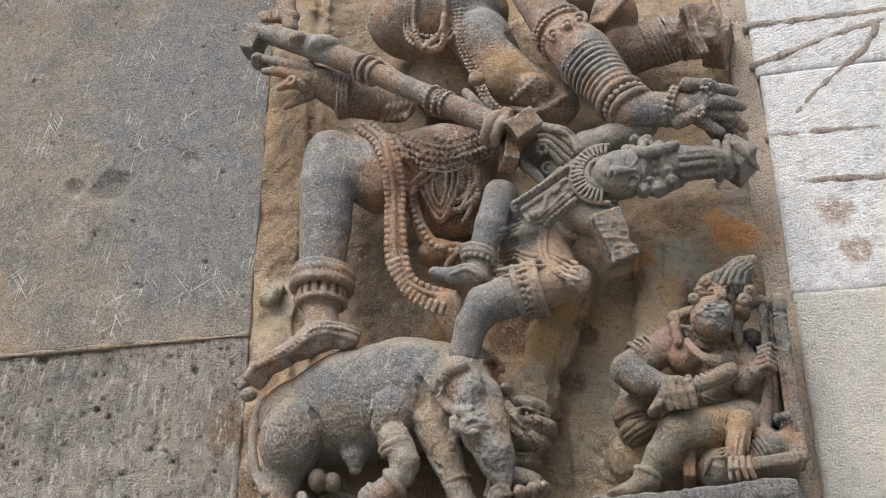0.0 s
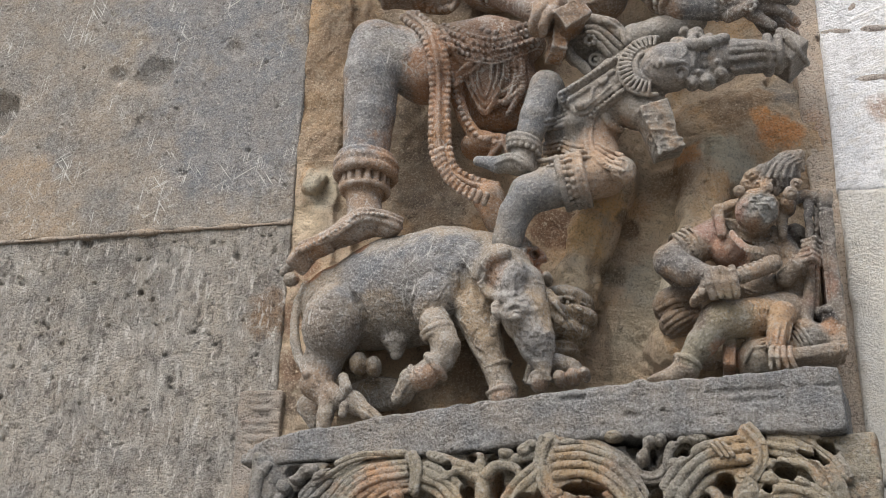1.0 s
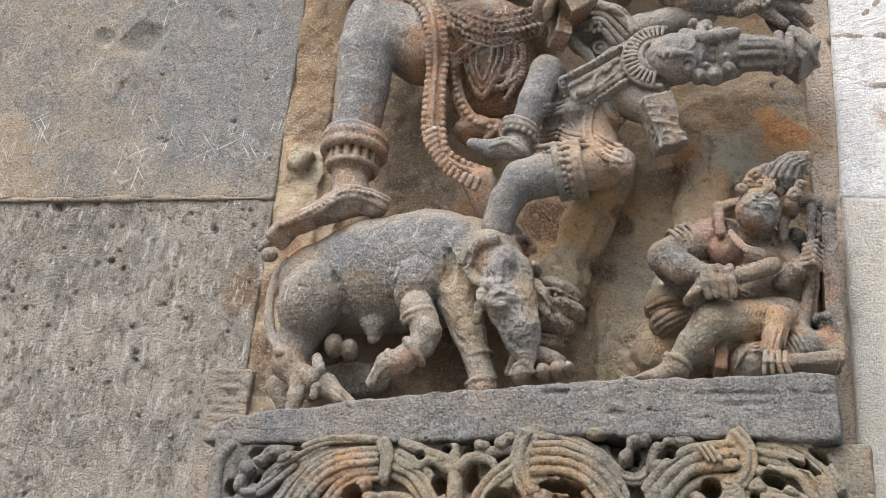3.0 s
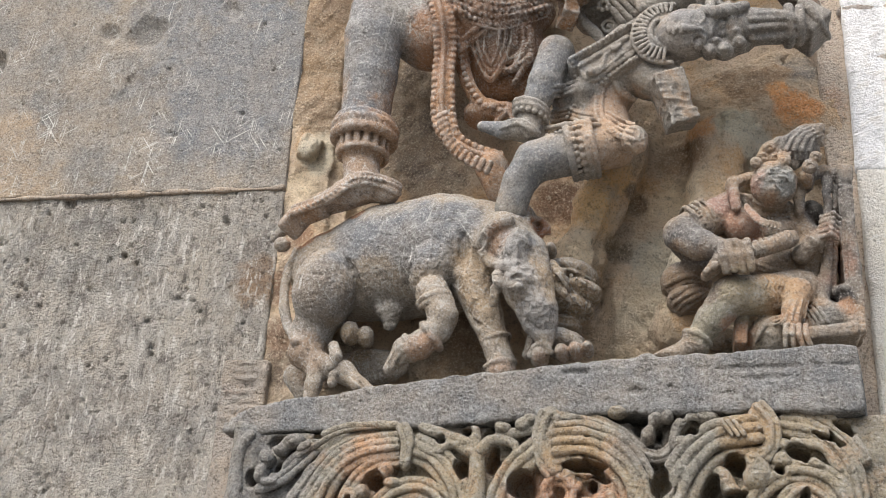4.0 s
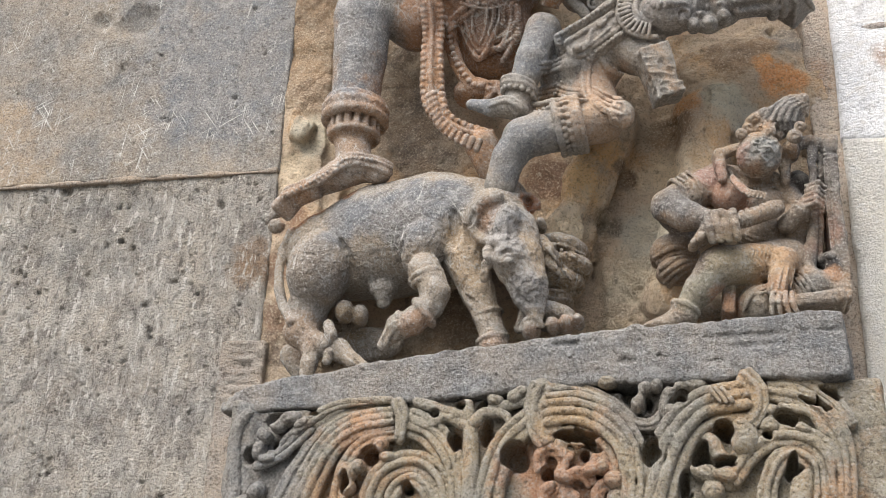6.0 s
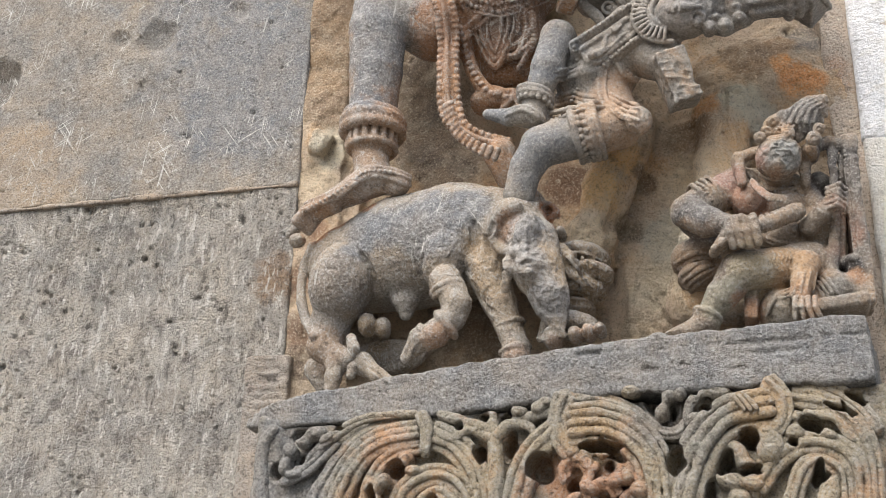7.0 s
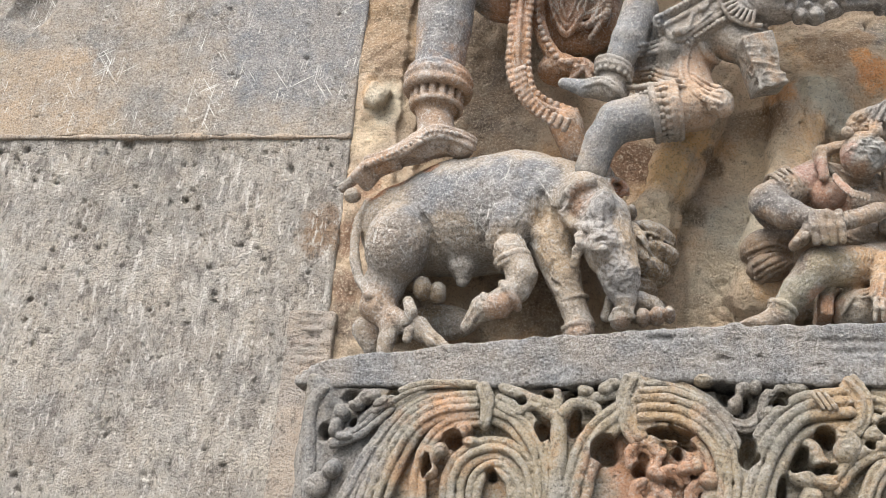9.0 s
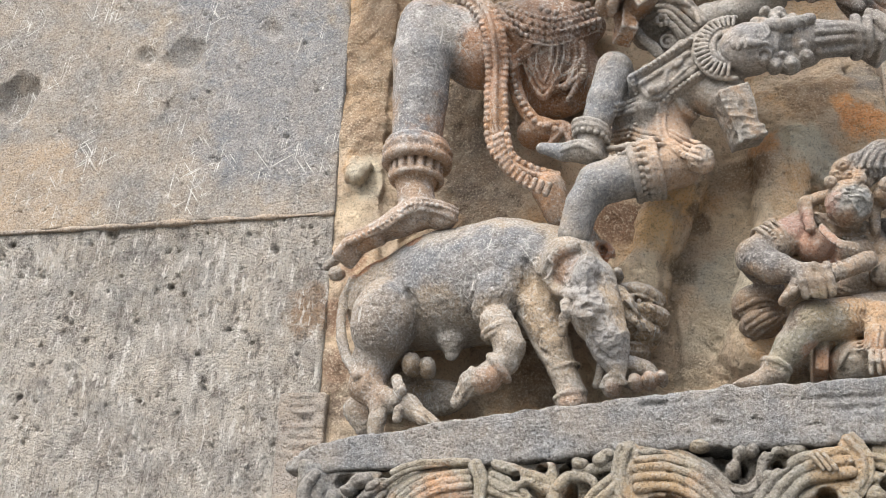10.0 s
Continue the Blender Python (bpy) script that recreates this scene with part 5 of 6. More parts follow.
# ---- the elephant ----
def elephant():
    s = Sculpt((-0.29, -0.23, 1.88), (0.24, 0.03, 2.25), 0.0014)
    s.limb((-0.170, -0.025, 2.112), 0.0616, (-0.099, -0.030, 2.128), 0.0717, (-0.026, -0.035, 2.135), 0.0737, (0.023, -0.040, 2.136), 0.0650, soft=0.02)
    # haunch with its bold outline, hock and spread hind foot
    s.egg((-0.168, -0.075, 2.071), (0.0402, 0.045, 0.0536), (0, 6, 0), soft=0.004)
    s.groove([(-0.134, -0.100, 2.099), (-0.115, -0.110, 2.067), (-0.110, -0.110, 2.037), (-0.120, -0.100, 2.019), (-0.130, -0.100, 2.005)], 0.0034, 0.004)
    s.limb((-0.183, -0.065, 2.020), 0.0268, (-0.188, -0.070, 1.991), 0.0194, (-0.167, -0.075, 1.972), 0.0161, soft=0.008)
    s.limb((-0.163, -0.080, 1.970), 0.0141, (-0.166, -0.085, 1.945), 0.0094, (-0.168, -0.085, 1.931), 0.0100, soft=0.006)
    s.limb((-0.158, -0.080, 1.971), 0.0134, (-0.130, -0.085, 1.960), 0.0134, (-0.109, -0.090, 1.944), 0.0094, (-0.095, -0.090, 1.938), 0.0060, soft=0.006)
    s.limb((-0.142, -0.095, 1.990), 0.0067, (-0.137, -0.100, 1.975), 0.0067, (-0.143, -0.100, 1.962), 0.0054, soft=0.003)
    s.limb((-0.135, -0.105, 1.950), 0.0060, (-0.137, -0.105, 1.940), 0.0054, soft=0.003)
    s.groove([(-0.113, -0.110, 1.947), (-0.103, -0.110, 1.940), (-0.096, -0.110, 1.932)], 0.0013, 0.002)
    s.limb((-0.213, -0.020, 1.977), 0.0161, (-0.199, -0.020, 1.957), 0.0147, soft=0.01)
    # tail hanging along the rump
    s.cord([(-0.222, -0.045, 2.141), (-0.232, -0.045, 2.109), (-0.233, -0.045, 2.073), (-0.225, -0.045, 2.041), (-0.209, -0.050, 2.012)], 0.0074, 0.0054)
    s.egg((-0.239, -0.060, 2.145), (0.0114, 0.0115, 0.0107)).limb((-0.240, -0.040, 2.182), 0.0074, (-0.262, -0.030, 2.169), 0.0067)
    # beneath the belly
    s.egg((-0.135, -0.060, 2.020), (0.0114, 0.016, 0.0154), soft=0.002).egg((-0.117, -0.050, 2.018), (0.0100, 0.016, 0.0134), soft=0.002)
    s.limb((-0.088, -0.050, 2.048), 0.0174, (-0.087, -0.050, 2.035), 0.0094, soft=0.012)
    s.egg((-0.122, 0.000, 1.996), (0.0503, 0.02, 0.0235), soft=0.01)
    # raised foreleg: shoulder, band, knee, ring and ball of the foot
    s.egg((-0.028, -0.080, 2.094), (0.0335, 0.042, 0.0415), (0, 14, 0), soft=0.003)
    s.groove([(-0.047, -0.120, 2.097), (-0.052, -0.120, 2.071), (-0.045, -0.120, 2.044), (-0.035, -0.120, 2.029)], 0.0027, 0.003)
    s.groove([(0.017, -0.120, 2.081), (0.012, -0.120, 2.060), (0.000, -0.120, 2.046)], 0.0034, 0.004)
    s.limb((-0.022, -0.105, 2.053), 0.0214, (-0.005, -0.115, 2.019), 0.0174, (-0.010, -0.115, 2.001), 0.0154, (-0.030, -0.118, 1.981), 0.0154, (-0.049, -0.115, 1.977), 0.0141, (-0.068, -0.110, 1.956), 0.0074, soft=0.004)
    s.ring((-0.019, -0.108, 2.041), (0.35, 0, -1), 0.0194, 0.0040).ring((-0.016, -0.108, 2.035), (0.35, 0, -1), 0.0188, 0.0034)
    s.ring((-0.017, -0.115, 1.993), (-1, 0, -0.75), 0.0161, 0.0047).ring((-0.044, -0.115, 1.979), (-1, 0, -0.35), 0.0141, 0.0027)
    s.groove([(-0.054, -0.140, 1.965), (-0.061, -0.130, 1.952)], 0.0013, 0.002).groove([(-0.044, -0.140, 1.960), (-0.054, -0.130, 1.947)], 0.0013, 0.002)
    # standing foreleg
    s.limb((0.020, -0.075, 2.082), 0.0295, (0.040, -0.080, 2.031), 0.0208, (0.051, -0.080, 2.001), 0.0168, (0.061, -0.085, 1.971), 0.0161, (0.062, -0.085, 1.960), 0.0181)
    s.ring((0.054, -0.080, 2.001), (0.3, 0, -1), 0.0174, 0.0020).ring((0.060, -0.085, 1.967), (0.2, 0, -1), 0.0168, 0.0027)
    s.groove([(0.032, -0.120, 2.033), (0.028, -0.120, 2.015), (0.041, -0.120, 2.004)], 0.0020, 0.003)
    # neck, head and tapering trunk
    s.egg((0.063, -0.085, 2.121), (0.0389, 0.055, 0.0415), soft=0.012).egg((0.075, -0.075, 2.162), (0.0228, 0.04, 0.0161), soft=0.012)
    s.limb((0.086, -0.115, 2.091), 0.0335, (0.096, -0.125, 2.049), 0.0288, (0.108, -0.125, 2.020), 0.0228, (0.112, -0.120, 2.004), 0.0161, (0.115, -0.118, 1.989), 0.0087, (0.120, -0.118, 1.972), 0.0047, soft=0.010)
    s.egg((0.088, -0.145, 2.048), (0.0174, 0.022, 0.0201), soft=0.010)
    # near ear: a raised rim round a sunken face
    s.egg((0.064, -0.157, 2.103), (0.0160, 0.016, 0.0215), (0, 12, 0), soft=0.004, away=True)
    s.cord([(0.071, -0.130, 2.134), (0.055, -0.145, 2.120), (0.048, -0.150, 2.103), (0.048, -0.155, 2.084), (0.057, -0.160, 2.068), (0.073, -0.165, 2.059), (0.088, -0.170, 2.059)], 0.0074, 0.0067, soft=0.003)
    s.egg((0.086, -0.140, 2.090), (0.0161, 0.03, 0.0268), (0, 10, 0), soft=0.008)
    # far ear turned over, and the flap beneath it
    s.cord([(0.086, -0.090, 2.154), (0.103, -0.095, 2.152), (0.113, -0.095, 2.142), (0.114, -0.090, 2.137)], 0.0040).cord([(0.112, -0.090, 2.141), (0.103, -0.085, 2.132), (0.108, -0.080, 2.122)], 0.0034)
    s.block((0.094, -0.060, 2.152), (0.0107, 0.012, 0.0134), (0, 20, 30), 0.003)
    s.egg((0.118, -0.090, 2.111), (0.0067, 0.02, 0.0080))
    s.cord([(0.120, -0.100, 2.086), (0.129, -0.105, 2.071), (0.130, -0.105, 2.054), (0.139, -0.100, 2.045)], 0.0080, 0.0047).cord([(0.128, -0.110, 2.076), (0.135, -0.110, 2.061), (0.139, -0.110, 2.046)], 0.0027)
    # tusk stump, eye and mouth fold
    s.limb((0.063, -0.140, 2.056), 0.0094, (0.062, -0.140, 2.049), 0.0087).limb((0.061, -0.135, 2.048), 0.0080, (0.056, -0.125, 2.030), 0.0060)
    s.stud((0.092, -0.170, 2.032), (0.0060, 0.004, 0.0060)).groove([(0.082, -0.170, 2.039), (0.090, -0.170, 2.044), (0.099, -0.170, 2.040)], 0.0013).groove([(0.085, -0.170, 2.026), (0.094, -0.170, 2.023), (0.101, -0.170, 2.027)], 0.0013)
    s.groove([(0.080, -0.160, 2.030), (0.090, -0.160, 2.007), (0.102, -0.150, 1.995), (0.110, -0.140, 1.989)], 0.0020, 0.003)
    s.groove([(0.041, -0.140, 2.108), (0.036, -0.140, 2.082), (0.049, -0.140, 2.060), (0.057, -0.130, 2.042)], 0.0034, 0.004)
    # clawed paws under the trunk, and the beast behind
    s.egg((0.131, -0.075, 1.996), (0.0308, 0.035, 0.0161), (0, 8, 0), soft=0.006)
    s.limb((0.120, -0.095, 2.005), 0.0067, (0.144, -0.100, 1.992), 0.0067, (0.163, -0.095, 1.980), 0.0054, soft=0.004)
    for x, y, r in ((988, 612, 18), (1026, 608, 14), (1049, 605, 14), (1069, 602, 11)):
        s.egg(tuple(np.array((0.110, -0.105, 1.971)) + np.array(((x - 988) * 0.00067, 0, (612 - y) * 0.00072))), (r * 0.00067, 0.02, r * 0.00074), soft=0.001)
    s.cord([(0.099, -0.120, 1.966), (0.106, -0.120, 1.979), (0.118, -0.120, 1.980), (0.124, -0.120, 1.970)], 0.0027)
    s.limb((0.095, -0.070, 2.007), 0.0060, (0.091, -0.080, 1.982), 0.0054)
    s.egg((0.137, -0.035, 2.100), (0.0348, 0.045, 0.0168), (0, 12, 0)).egg((0.145, -0.040, 2.075), (0.0308, 0.04, 0.0147), (0, 6, 0)).egg((0.140, -0.035, 2.055), (0.0255, 0.042, 0.0161)).egg((0.128, -0.030, 2.033), (0.0228, 0.04, 0.0134))
    for k in range(5):
        s.cord([(0.122, -0.080, 2.088), tuple(np.array((0.143, -0.085, 2.087)) - (0, 0, 0.008 * k)), tuple(np.array((0.168, -0.070, 2.078)) - (0.003 * k, 0, 0.009 * k))], 0.0027)
    s.groove([(0.123, -0.080, 2.027), (0.142, -0.080, 2.024), (0.164, -0.070, 2.032)], 0.0027)
    s.chip((0.144, -0.070, 2.063), 0.05, 0.006, 70).chip((0.144, -0.070, 2.063), 0.05, 0.003, 160)
    # old scratches on the flank
    for line in ([(-0.188, -0.100, 2.105), (-0.177, -0.110, 2.082)], [(-0.175, -0.100, 2.109), (-0.186, -0.110, 2.086), (-0.162, -0.110, 2.077)], [(-0.093, -0.110, 2.139), (-0.094, -0.110, 2.112)], [(-0.117, -0.110, 2.152), (-0.108, -0.110, 2.120)]):
        s.groove(line, 0.0011, 0.001)
    s.groove([(0.014, -0.120, 2.123), (0.018, -0.120, 2.100), (0.016, -0.120, 2.078)], 0.0027, 0.006)
    # flaking
    s.chip((0.091, -0.150, 2.075), 0.075, 0.0032, 130).chip((0.113, -0.140, 2.014), 0.05, 0.0030, 150).chip((-0.019, -0.110, 2.099), 0.11, 0.0020, 140).chip((-0.129, -0.100, 2.080), 0.14, 0.0012, 120)
    s.worn(0.0011, 40).worn(0.0006, 110).worn(0.0006, 230)
    return s.skin("elephant_statue")


tagged(part("elephant_statue", elephant(), elephant_stone), "worn grey stone elephant with lowered trunk on a ledge", "statue")


# ---- the seated attendant with an upright instrument ----
def attendant():
    s = Sculpt((0.20, -0.26, 1.90), (0.51, 0.03, 2.32), 0.0012)
    # trunk, breasts and belly
    s.limb((0.339, -0.075, 2.160), 0.0255, (0.384, -0.075, 2.150), 0.0241, (0.409, -0.070, 2.144), 0.0201, soft=0.008)
    s.limb((0.366, -0.075, 2.132), 0.0281, (0.373, -0.080, 2.096), 0.0255, (0.385, -0.075, 2.073), 0.0295, soft=0.008)
    s.egg((0.342, -0.100, 2.131), (0.0214, 0.022, 0.0214), soft=0.004).egg((0.384, -0.100, 2.121), (0.0201, 0.02, 0.0174), soft=0.004)
    s.egg((0.373, -0.100, 2.086), (0.0228, 0.018, 0.0174), soft=0.006)
    for k in range(4):
        s.cord([tuple(np.array(v) - (0, 0, 0.0042 * k)) for v in ((0.359, -0.120, 2.072), (0.375, -0.125, 2.064), (0.391, -0.120, 2.064), (0.406, -0.110, 2.071))], 0.0021)
    s.limb((0.388, -0.115, 2.083), 0.0027, (0.393, -0.110, 2.094), 0.0013)
    # near arm with armlets, bent to the chest
    s.limb((0.331, -0.090, 2.157), 0.0228, (0.298, -0.105, 2.135), 0.0214, (0.273, -0.115, 2.117), 0.0201, soft=0.004)
    s.limb((0.272, -0.118, 2.114), 0.0201, (0.295, -0.135, 2.092), 0.0174, (0.315, -0.150, 2.080), 0.0127, soft=0.004)
    s.limb((0.277, -0.100, 2.108), 0.0161, (0.292, -0.090, 2.089), 0.0134, soft=0.008)
    for k in range(4):
        s.ring(tuple(Vector((0.285, -0.108, 2.130)).lerp(Vector((0.302, -0.103, 2.141)), k / 3)), (1, 0.2, 0.55), 0.0228, 0.0023, beads=k == 1)
    # fist about the carved stick
    s.egg((0.328, -0.148, 2.072), (0.0188, 0.018, 0.0188), soft=0.004)
    for k in range(4):
        p = np.array((0.316, -0.168, 2.077)) + (0.0090 * k, -0.001 * k, 0.001 * (k % 2))
        s.limb(tuple(p), 0.0047, tuple(p + (0.001, -0.004, -0.016)), 0.0050, tuple(p + (0.004, 0.002, -0.031)), 0.0040, soft=0.0008)
    s.limb((0.331, -0.172, 2.076), 0.0060, (0.340, -0.172, 2.071), 0.0060, (0.341, -0.165, 2.053), 0.0054, soft=0.001)
    s.limb((0.314, -0.155, 2.064), 0.0087, (0.307, -0.150, 2.055), 0.0080, (0.298, -0.145, 2.049), 0.0060, soft=0.002)
    for x in (0, 1, 2):
        p = np.array((0.299, -0.160, 2.047)) + (0.009 * x, -0.003 * x, 0.005 * x)
        s.egg(tuple(p), (0.0047, 0.008, 0.0060), (0, 25, 0), soft=0.0008)
    s.limb((0.341, -0.155, 2.071), 0.0080, (0.370, -0.145, 2.084), 0.0087, (0.392, -0.130, 2.099), 0.0100, soft=0.002)
    for k in range(8):
        s.ring(tuple(Vector((0.348, -0.152, 2.075)).lerp(Vector((0.390, -0.132, 2.097)), k / 7)), (1, 0.3, 0.3), 0.0090, 0.0017, 0.0008)
    # head with its broken face, necklace and ear pendants
    s.limb((0.377, -0.100, 2.156), 0.0174, (0.378, -0.115, 2.163), 0.0174)
    s.egg((0.378, -0.135, 2.167), (0.0261, 0.026, 0.0268), soft=0.004)
    s.chip((0.380, -0.160, 2.159), 0.034, 0.0065, 90).chip((0.380, -0.160, 2.159), 0.034, 0.0045, 210)
    s.cord([(0.355, -0.150, 2.139), (0.370, -0.160, 2.127), (0.386, -0.155, 2.129)], 0.0020)
    line = [(0.343, -0.120, 2.158), (0.354, -0.135, 2.136), (0.370, -0.140, 2.124), (0.389, -0.130, 2.128), (0.407, -0.110, 2.145)]
    s.cord(line, 0.0040).beads([(x, y - 0.004, z - 0.004) for x, y, z in line], 0.0024, 1.7)
    for p in curve([(0.347, -0.130, 2.143), (0.363, -0.142, 2.118), (0.382, -0.138, 2.114)], 0.0042):
        s.cone(tuple(p), 0.0020, (p[0] - 0.002, p[1] - 0.002, p[2] - 0.007), 0.0017, 0.0006)
    s.limb((0.361, -0.115, 2.188), 0.0060, (0.346, -0.120, 2.182), 0.0060, (0.333, -0.120, 2.177), 0.0074, soft=0.002)
    s.limb((0.334, -0.122, 2.176), 0.0067, (0.335, -0.125, 2.143), 0.0060).limb((0.328, -0.115, 2.177), 0.0047, (0.331, -0.118, 2.158), 0.0040)
    s.limb((0.408, -0.105, 2.173), 0.0074, (0.407, -0.105, 2.144), 0.0060).egg((0.415, -0.110, 2.181), (0.0107, 0.02, 0.0114))
    # piled hair: curls, fan of locks and knot
    s.limb((0.385, -0.115, 2.210), 0.0228, (0.407, -0.120, 2.220), 0.0194, (0.428, -0.120, 2.239), 0.0121, soft=0.006)
    for x, y, r in ((1362, 258, 13), (1376, 248, 14), (1394, 250, 12), (1408, 258, 13), (1424, 262, 12), (1386, 232, 12), (1404, 222, 12), (1450, 268, 15), (1460, 252, 12)):
        p = tuple(np.array((0.379, -0.150, 2.191)) + ((x - 1392) * 0.00067, 0, (252 - y) * 0.00072))
        s.egg(s.laid([p])[0], (r * 0.00060, 0.007, r * 0.00058), soft=0.001).groove([(p[0] - 0.3 * r * 0.0006, p[1], p[2]), (p[0], p[1], p[2] + 0.35 * r * 0.0006), (p[0] + 0.35 * r * 0.0006, p[1], p[2])], 0.0011, 0.0006)
    for big in (7, 14, 21):
        s.cord([tuple(np.array((0.399, -0.155, 2.191)) + (0.00067 * big * math.cos(a), 0, 0.0007 * big * math.sin(a))) for a in np.linspace(-0.4, 3.6, 9)], 0.0021, soft=0.0008)
    for k in range(6):
        p, q = np.array((0.385, -0.150, 2.203)) + (0.0085 * k, 0, -0.0005 * k), np.array((0.418, -0.140, 2.240)) + (0.0042 * k, 0, -0.0035 * k)
        s.cord([tuple(p), tuple((p + q) / 2 + (-0.003, -0.004, 0.002)), tuple(q)], 0.0027, 0.0021, soft=0.0008)
    s.limb((0.414, -0.125, 2.241), 0.0067, (0.434, -0.125, 2.243), 0.0067, (0.436, -0.120, 2.225), 0.0040, soft=0.002)
    # far arm, hand on the bar, and the round body of the instrument
    s.limb((0.403, -0.085, 2.139), 0.0181, (0.419, -0.095, 2.114), 0.0147, (0.408, -0.105, 2.091), 0.0134, soft=0.004)
    s.limb((0.405, -0.115, 2.085), 0.0100, (0.420, -0.125, 2.097), 0.0100, (0.432, -0.130, 2.107), 0.0087, soft=0.003)
    for k in range(5):
        p = np.array((0.428, -0.135, 2.122)) - (0.0012 * k, 0, 0.0062 * k)
        s.limb(tuple(p), 0.0031, tuple(p + (0.012, -0.004, 0.002)), 0.0032, tuple(p + (0.020, 0.004, -0.001)), 0.0027, soft=0.0008)
    s.egg((0.418, -0.075, 2.094), (0.0281, 0.035, 0.0348), (0, 12, 0), soft=0.003)
    for k in range(3):
        s.cord([tuple(np.array(v) + (0, 0, 0.005 * k)) for v in ((0.415, -0.135, 2.093), (0.424, -0.130, 2.084), (0.434, -0.120, 2.081))], 0.0020)
    s.egg((0.425, -0.060, 2.158), (0.0161, 0.03, 0.0188))
    s.limb((0.441, -0.100, 2.185), 0.0060, (0.436, -0.110, 2.107), 0.0060, (0.426, -0.110, 2.031), 0.0067, soft=0.002)
    s.limb((0.449, -0.095, 2.179), 0.0047, (0.444, -0.100, 2.104), 0.0047, (0.435, -0.100, 2.041), 0.0047, soft=0.002)
    # dark upright frame
    s.limb((0.423, -0.100, 2.195), 0.0080, (0.438, -0.100, 2.199), 0.0074, (0.457, -0.100, 2.191), 0.0080, soft=0.003)
    for p in curve([(0.461, -0.085, 2.196), (0.458, -0.088, 2.123), (0.459, -0.092, 2.057), (0.458, -0.095, 1.995)], 0.006):
        s.block(tuple(p), (0.0087, 0.026, 0.006), (0, 4, 0), 0.003, 0.003)
    s.groove([(0.455, -0.112, 2.170), (0.452, -0.115, 2.103), (0.452, -0.120, 2.039)], 0.0020).chip((0.457, -0.100, 2.154), 0.05, 0.004, 90)
    s.egg((0.447, -0.100, 2.041), (0.0121, 0.024, 0.0100)).block((0.451, -0.095, 2.028), (0.0094, 0.025, 0.0080), (0, -8, 0), 0.003)
    # raised leg, anklet and pointed foot
    s.limb((0.403, -0.095, 2.049), 0.0255, (0.364, -0.120, 2.035), 0.0235, (0.325, -0.135, 2.029), 0.0221, soft=0.004)
    s.limb((0.324, -0.135, 2.027), 0.0214, (0.303, -0.130, 2.002), 0.0181, (0.285, -0.125, 1.979), 0.0121, soft=0.004)
    s.limb((0.285, -0.130, 1.976), 0.0127, (0.268, -0.130, 1.965), 0.0094, (0.244, -0.130, 1.960), 0.0054, soft=0.004).egg((0.289, -0.125, 1.970), (0.0107, 0.016, 0.0094), soft=0.004)
    s.ring((0.287, -0.127, 1.982), (0.5, 0, 1), 0.0147, 0.0034).ring((0.285, -0.127, 1.977), (0.5, 0, 1), 0.0141, 0.0027, beads=True)
    for k in range(3):
        s.groove([tuple(np.array((0.241, -0.145, 1.956)) + (0, 0, -0.003 * k)), tuple(np.array((0.255, -0.150, 1.957)) + (0, 0, -0.003 * k))], 0.0010)
    # wavy cloth over the thigh
    for k in range(9):
        x = 0.0042 * k
        s.cord([tuple(np.array((0.359, -0.155, 2.044)) + (x, 0.0008 * k, 0)), tuple(np.array((0.363, -0.160, 2.033)) + (x, 0.0008 * k, 0)), tuple(np.array((0.360, -0.160, 2.026)) + (x, 0.0008 * k, 0)), tuple(np.array((0.366, -0.155, 2.018)) + (x, 0.0008 * k, 0))], 0.0017, soft=0.0006)
    # hanging hand with its sleeve
    s.limb((0.397, -0.130, 2.034), 0.0161, (0.389, -0.140, 2.007), 0.0114, (0.386, -0.145, 1.989), 0.0100, soft=0.003)
    for k in range(4):
        s.cord([tuple(np.array(v) + (0.0062 * k, 0, 0)) for v in ((0.386, -0.160, 2.012), (0.382, -0.160, 1.999), (0.380, -0.160, 1.989))], 0.0017, soft=0.0006)
        p = np.array((0.380, -0.155, 1.985)) + (0.0068 * k, 0, 0)
        s.limb(tuple(p), 0.0035, tuple(p + (-0.001, -0.004, -0.012)), 0.0035, tuple(p + (0.002 * k - 0.002, 0, -0.023)), 0.0027, soft=0.0006)
    # folded leg with anklets and foot
    s.egg((0.369, -0.100, 1.990), (0.0268, 0.035, 0.0255), soft=0.004).limb((0.373, -0.100, 1.991), 0.0241, (0.401, -0.105, 1.996), 0.0201, (0.424, -0.110, 2.009), 0.0161, soft=0.006)
    s.limb((0.425, -0.110, 2.016), 0.0161, (0.444, -0.110, 2.013), 0.0134, (0.457, -0.110, 1.997), 0.0107, soft=0.004)
    for k in range(4):
        s.ring(tuple(Vector((0.408, -0.107, 2.003)).lerp(Vector((0.422, -0.110, 2.007)), k / 3)), (1, 0, 0.5), 0.0194, 0.0023, 0.001)
    for k in range(3):
        s.cord([(0.349, -0.130, 1.975), tuple(np.array((0.356, -0.140, 1.988)) + (0.003 * k, 0, 0.004 * k)), tuple(np.array((0.379, -0.140, 1.994)) + (0, 0, 0.004 * k))], 0.0020)
    s.block((0.335, -0.085, 1.997), (0.0074, 0.04, 0.0201), (0, 4, 0), 0.004).limb((0.311, -0.050, 2.019), 0.0228, (0.334, -0.050, 2.028), 0.0241)
    s.egg((0.422, -0.060, 2.066), (0.0228, 0.04, 0.0268), soft=0.006).block((0.419, -0.090, 1.985), (0.0402, 0.05, 0.0080), (0, -5, 0), 0.006)
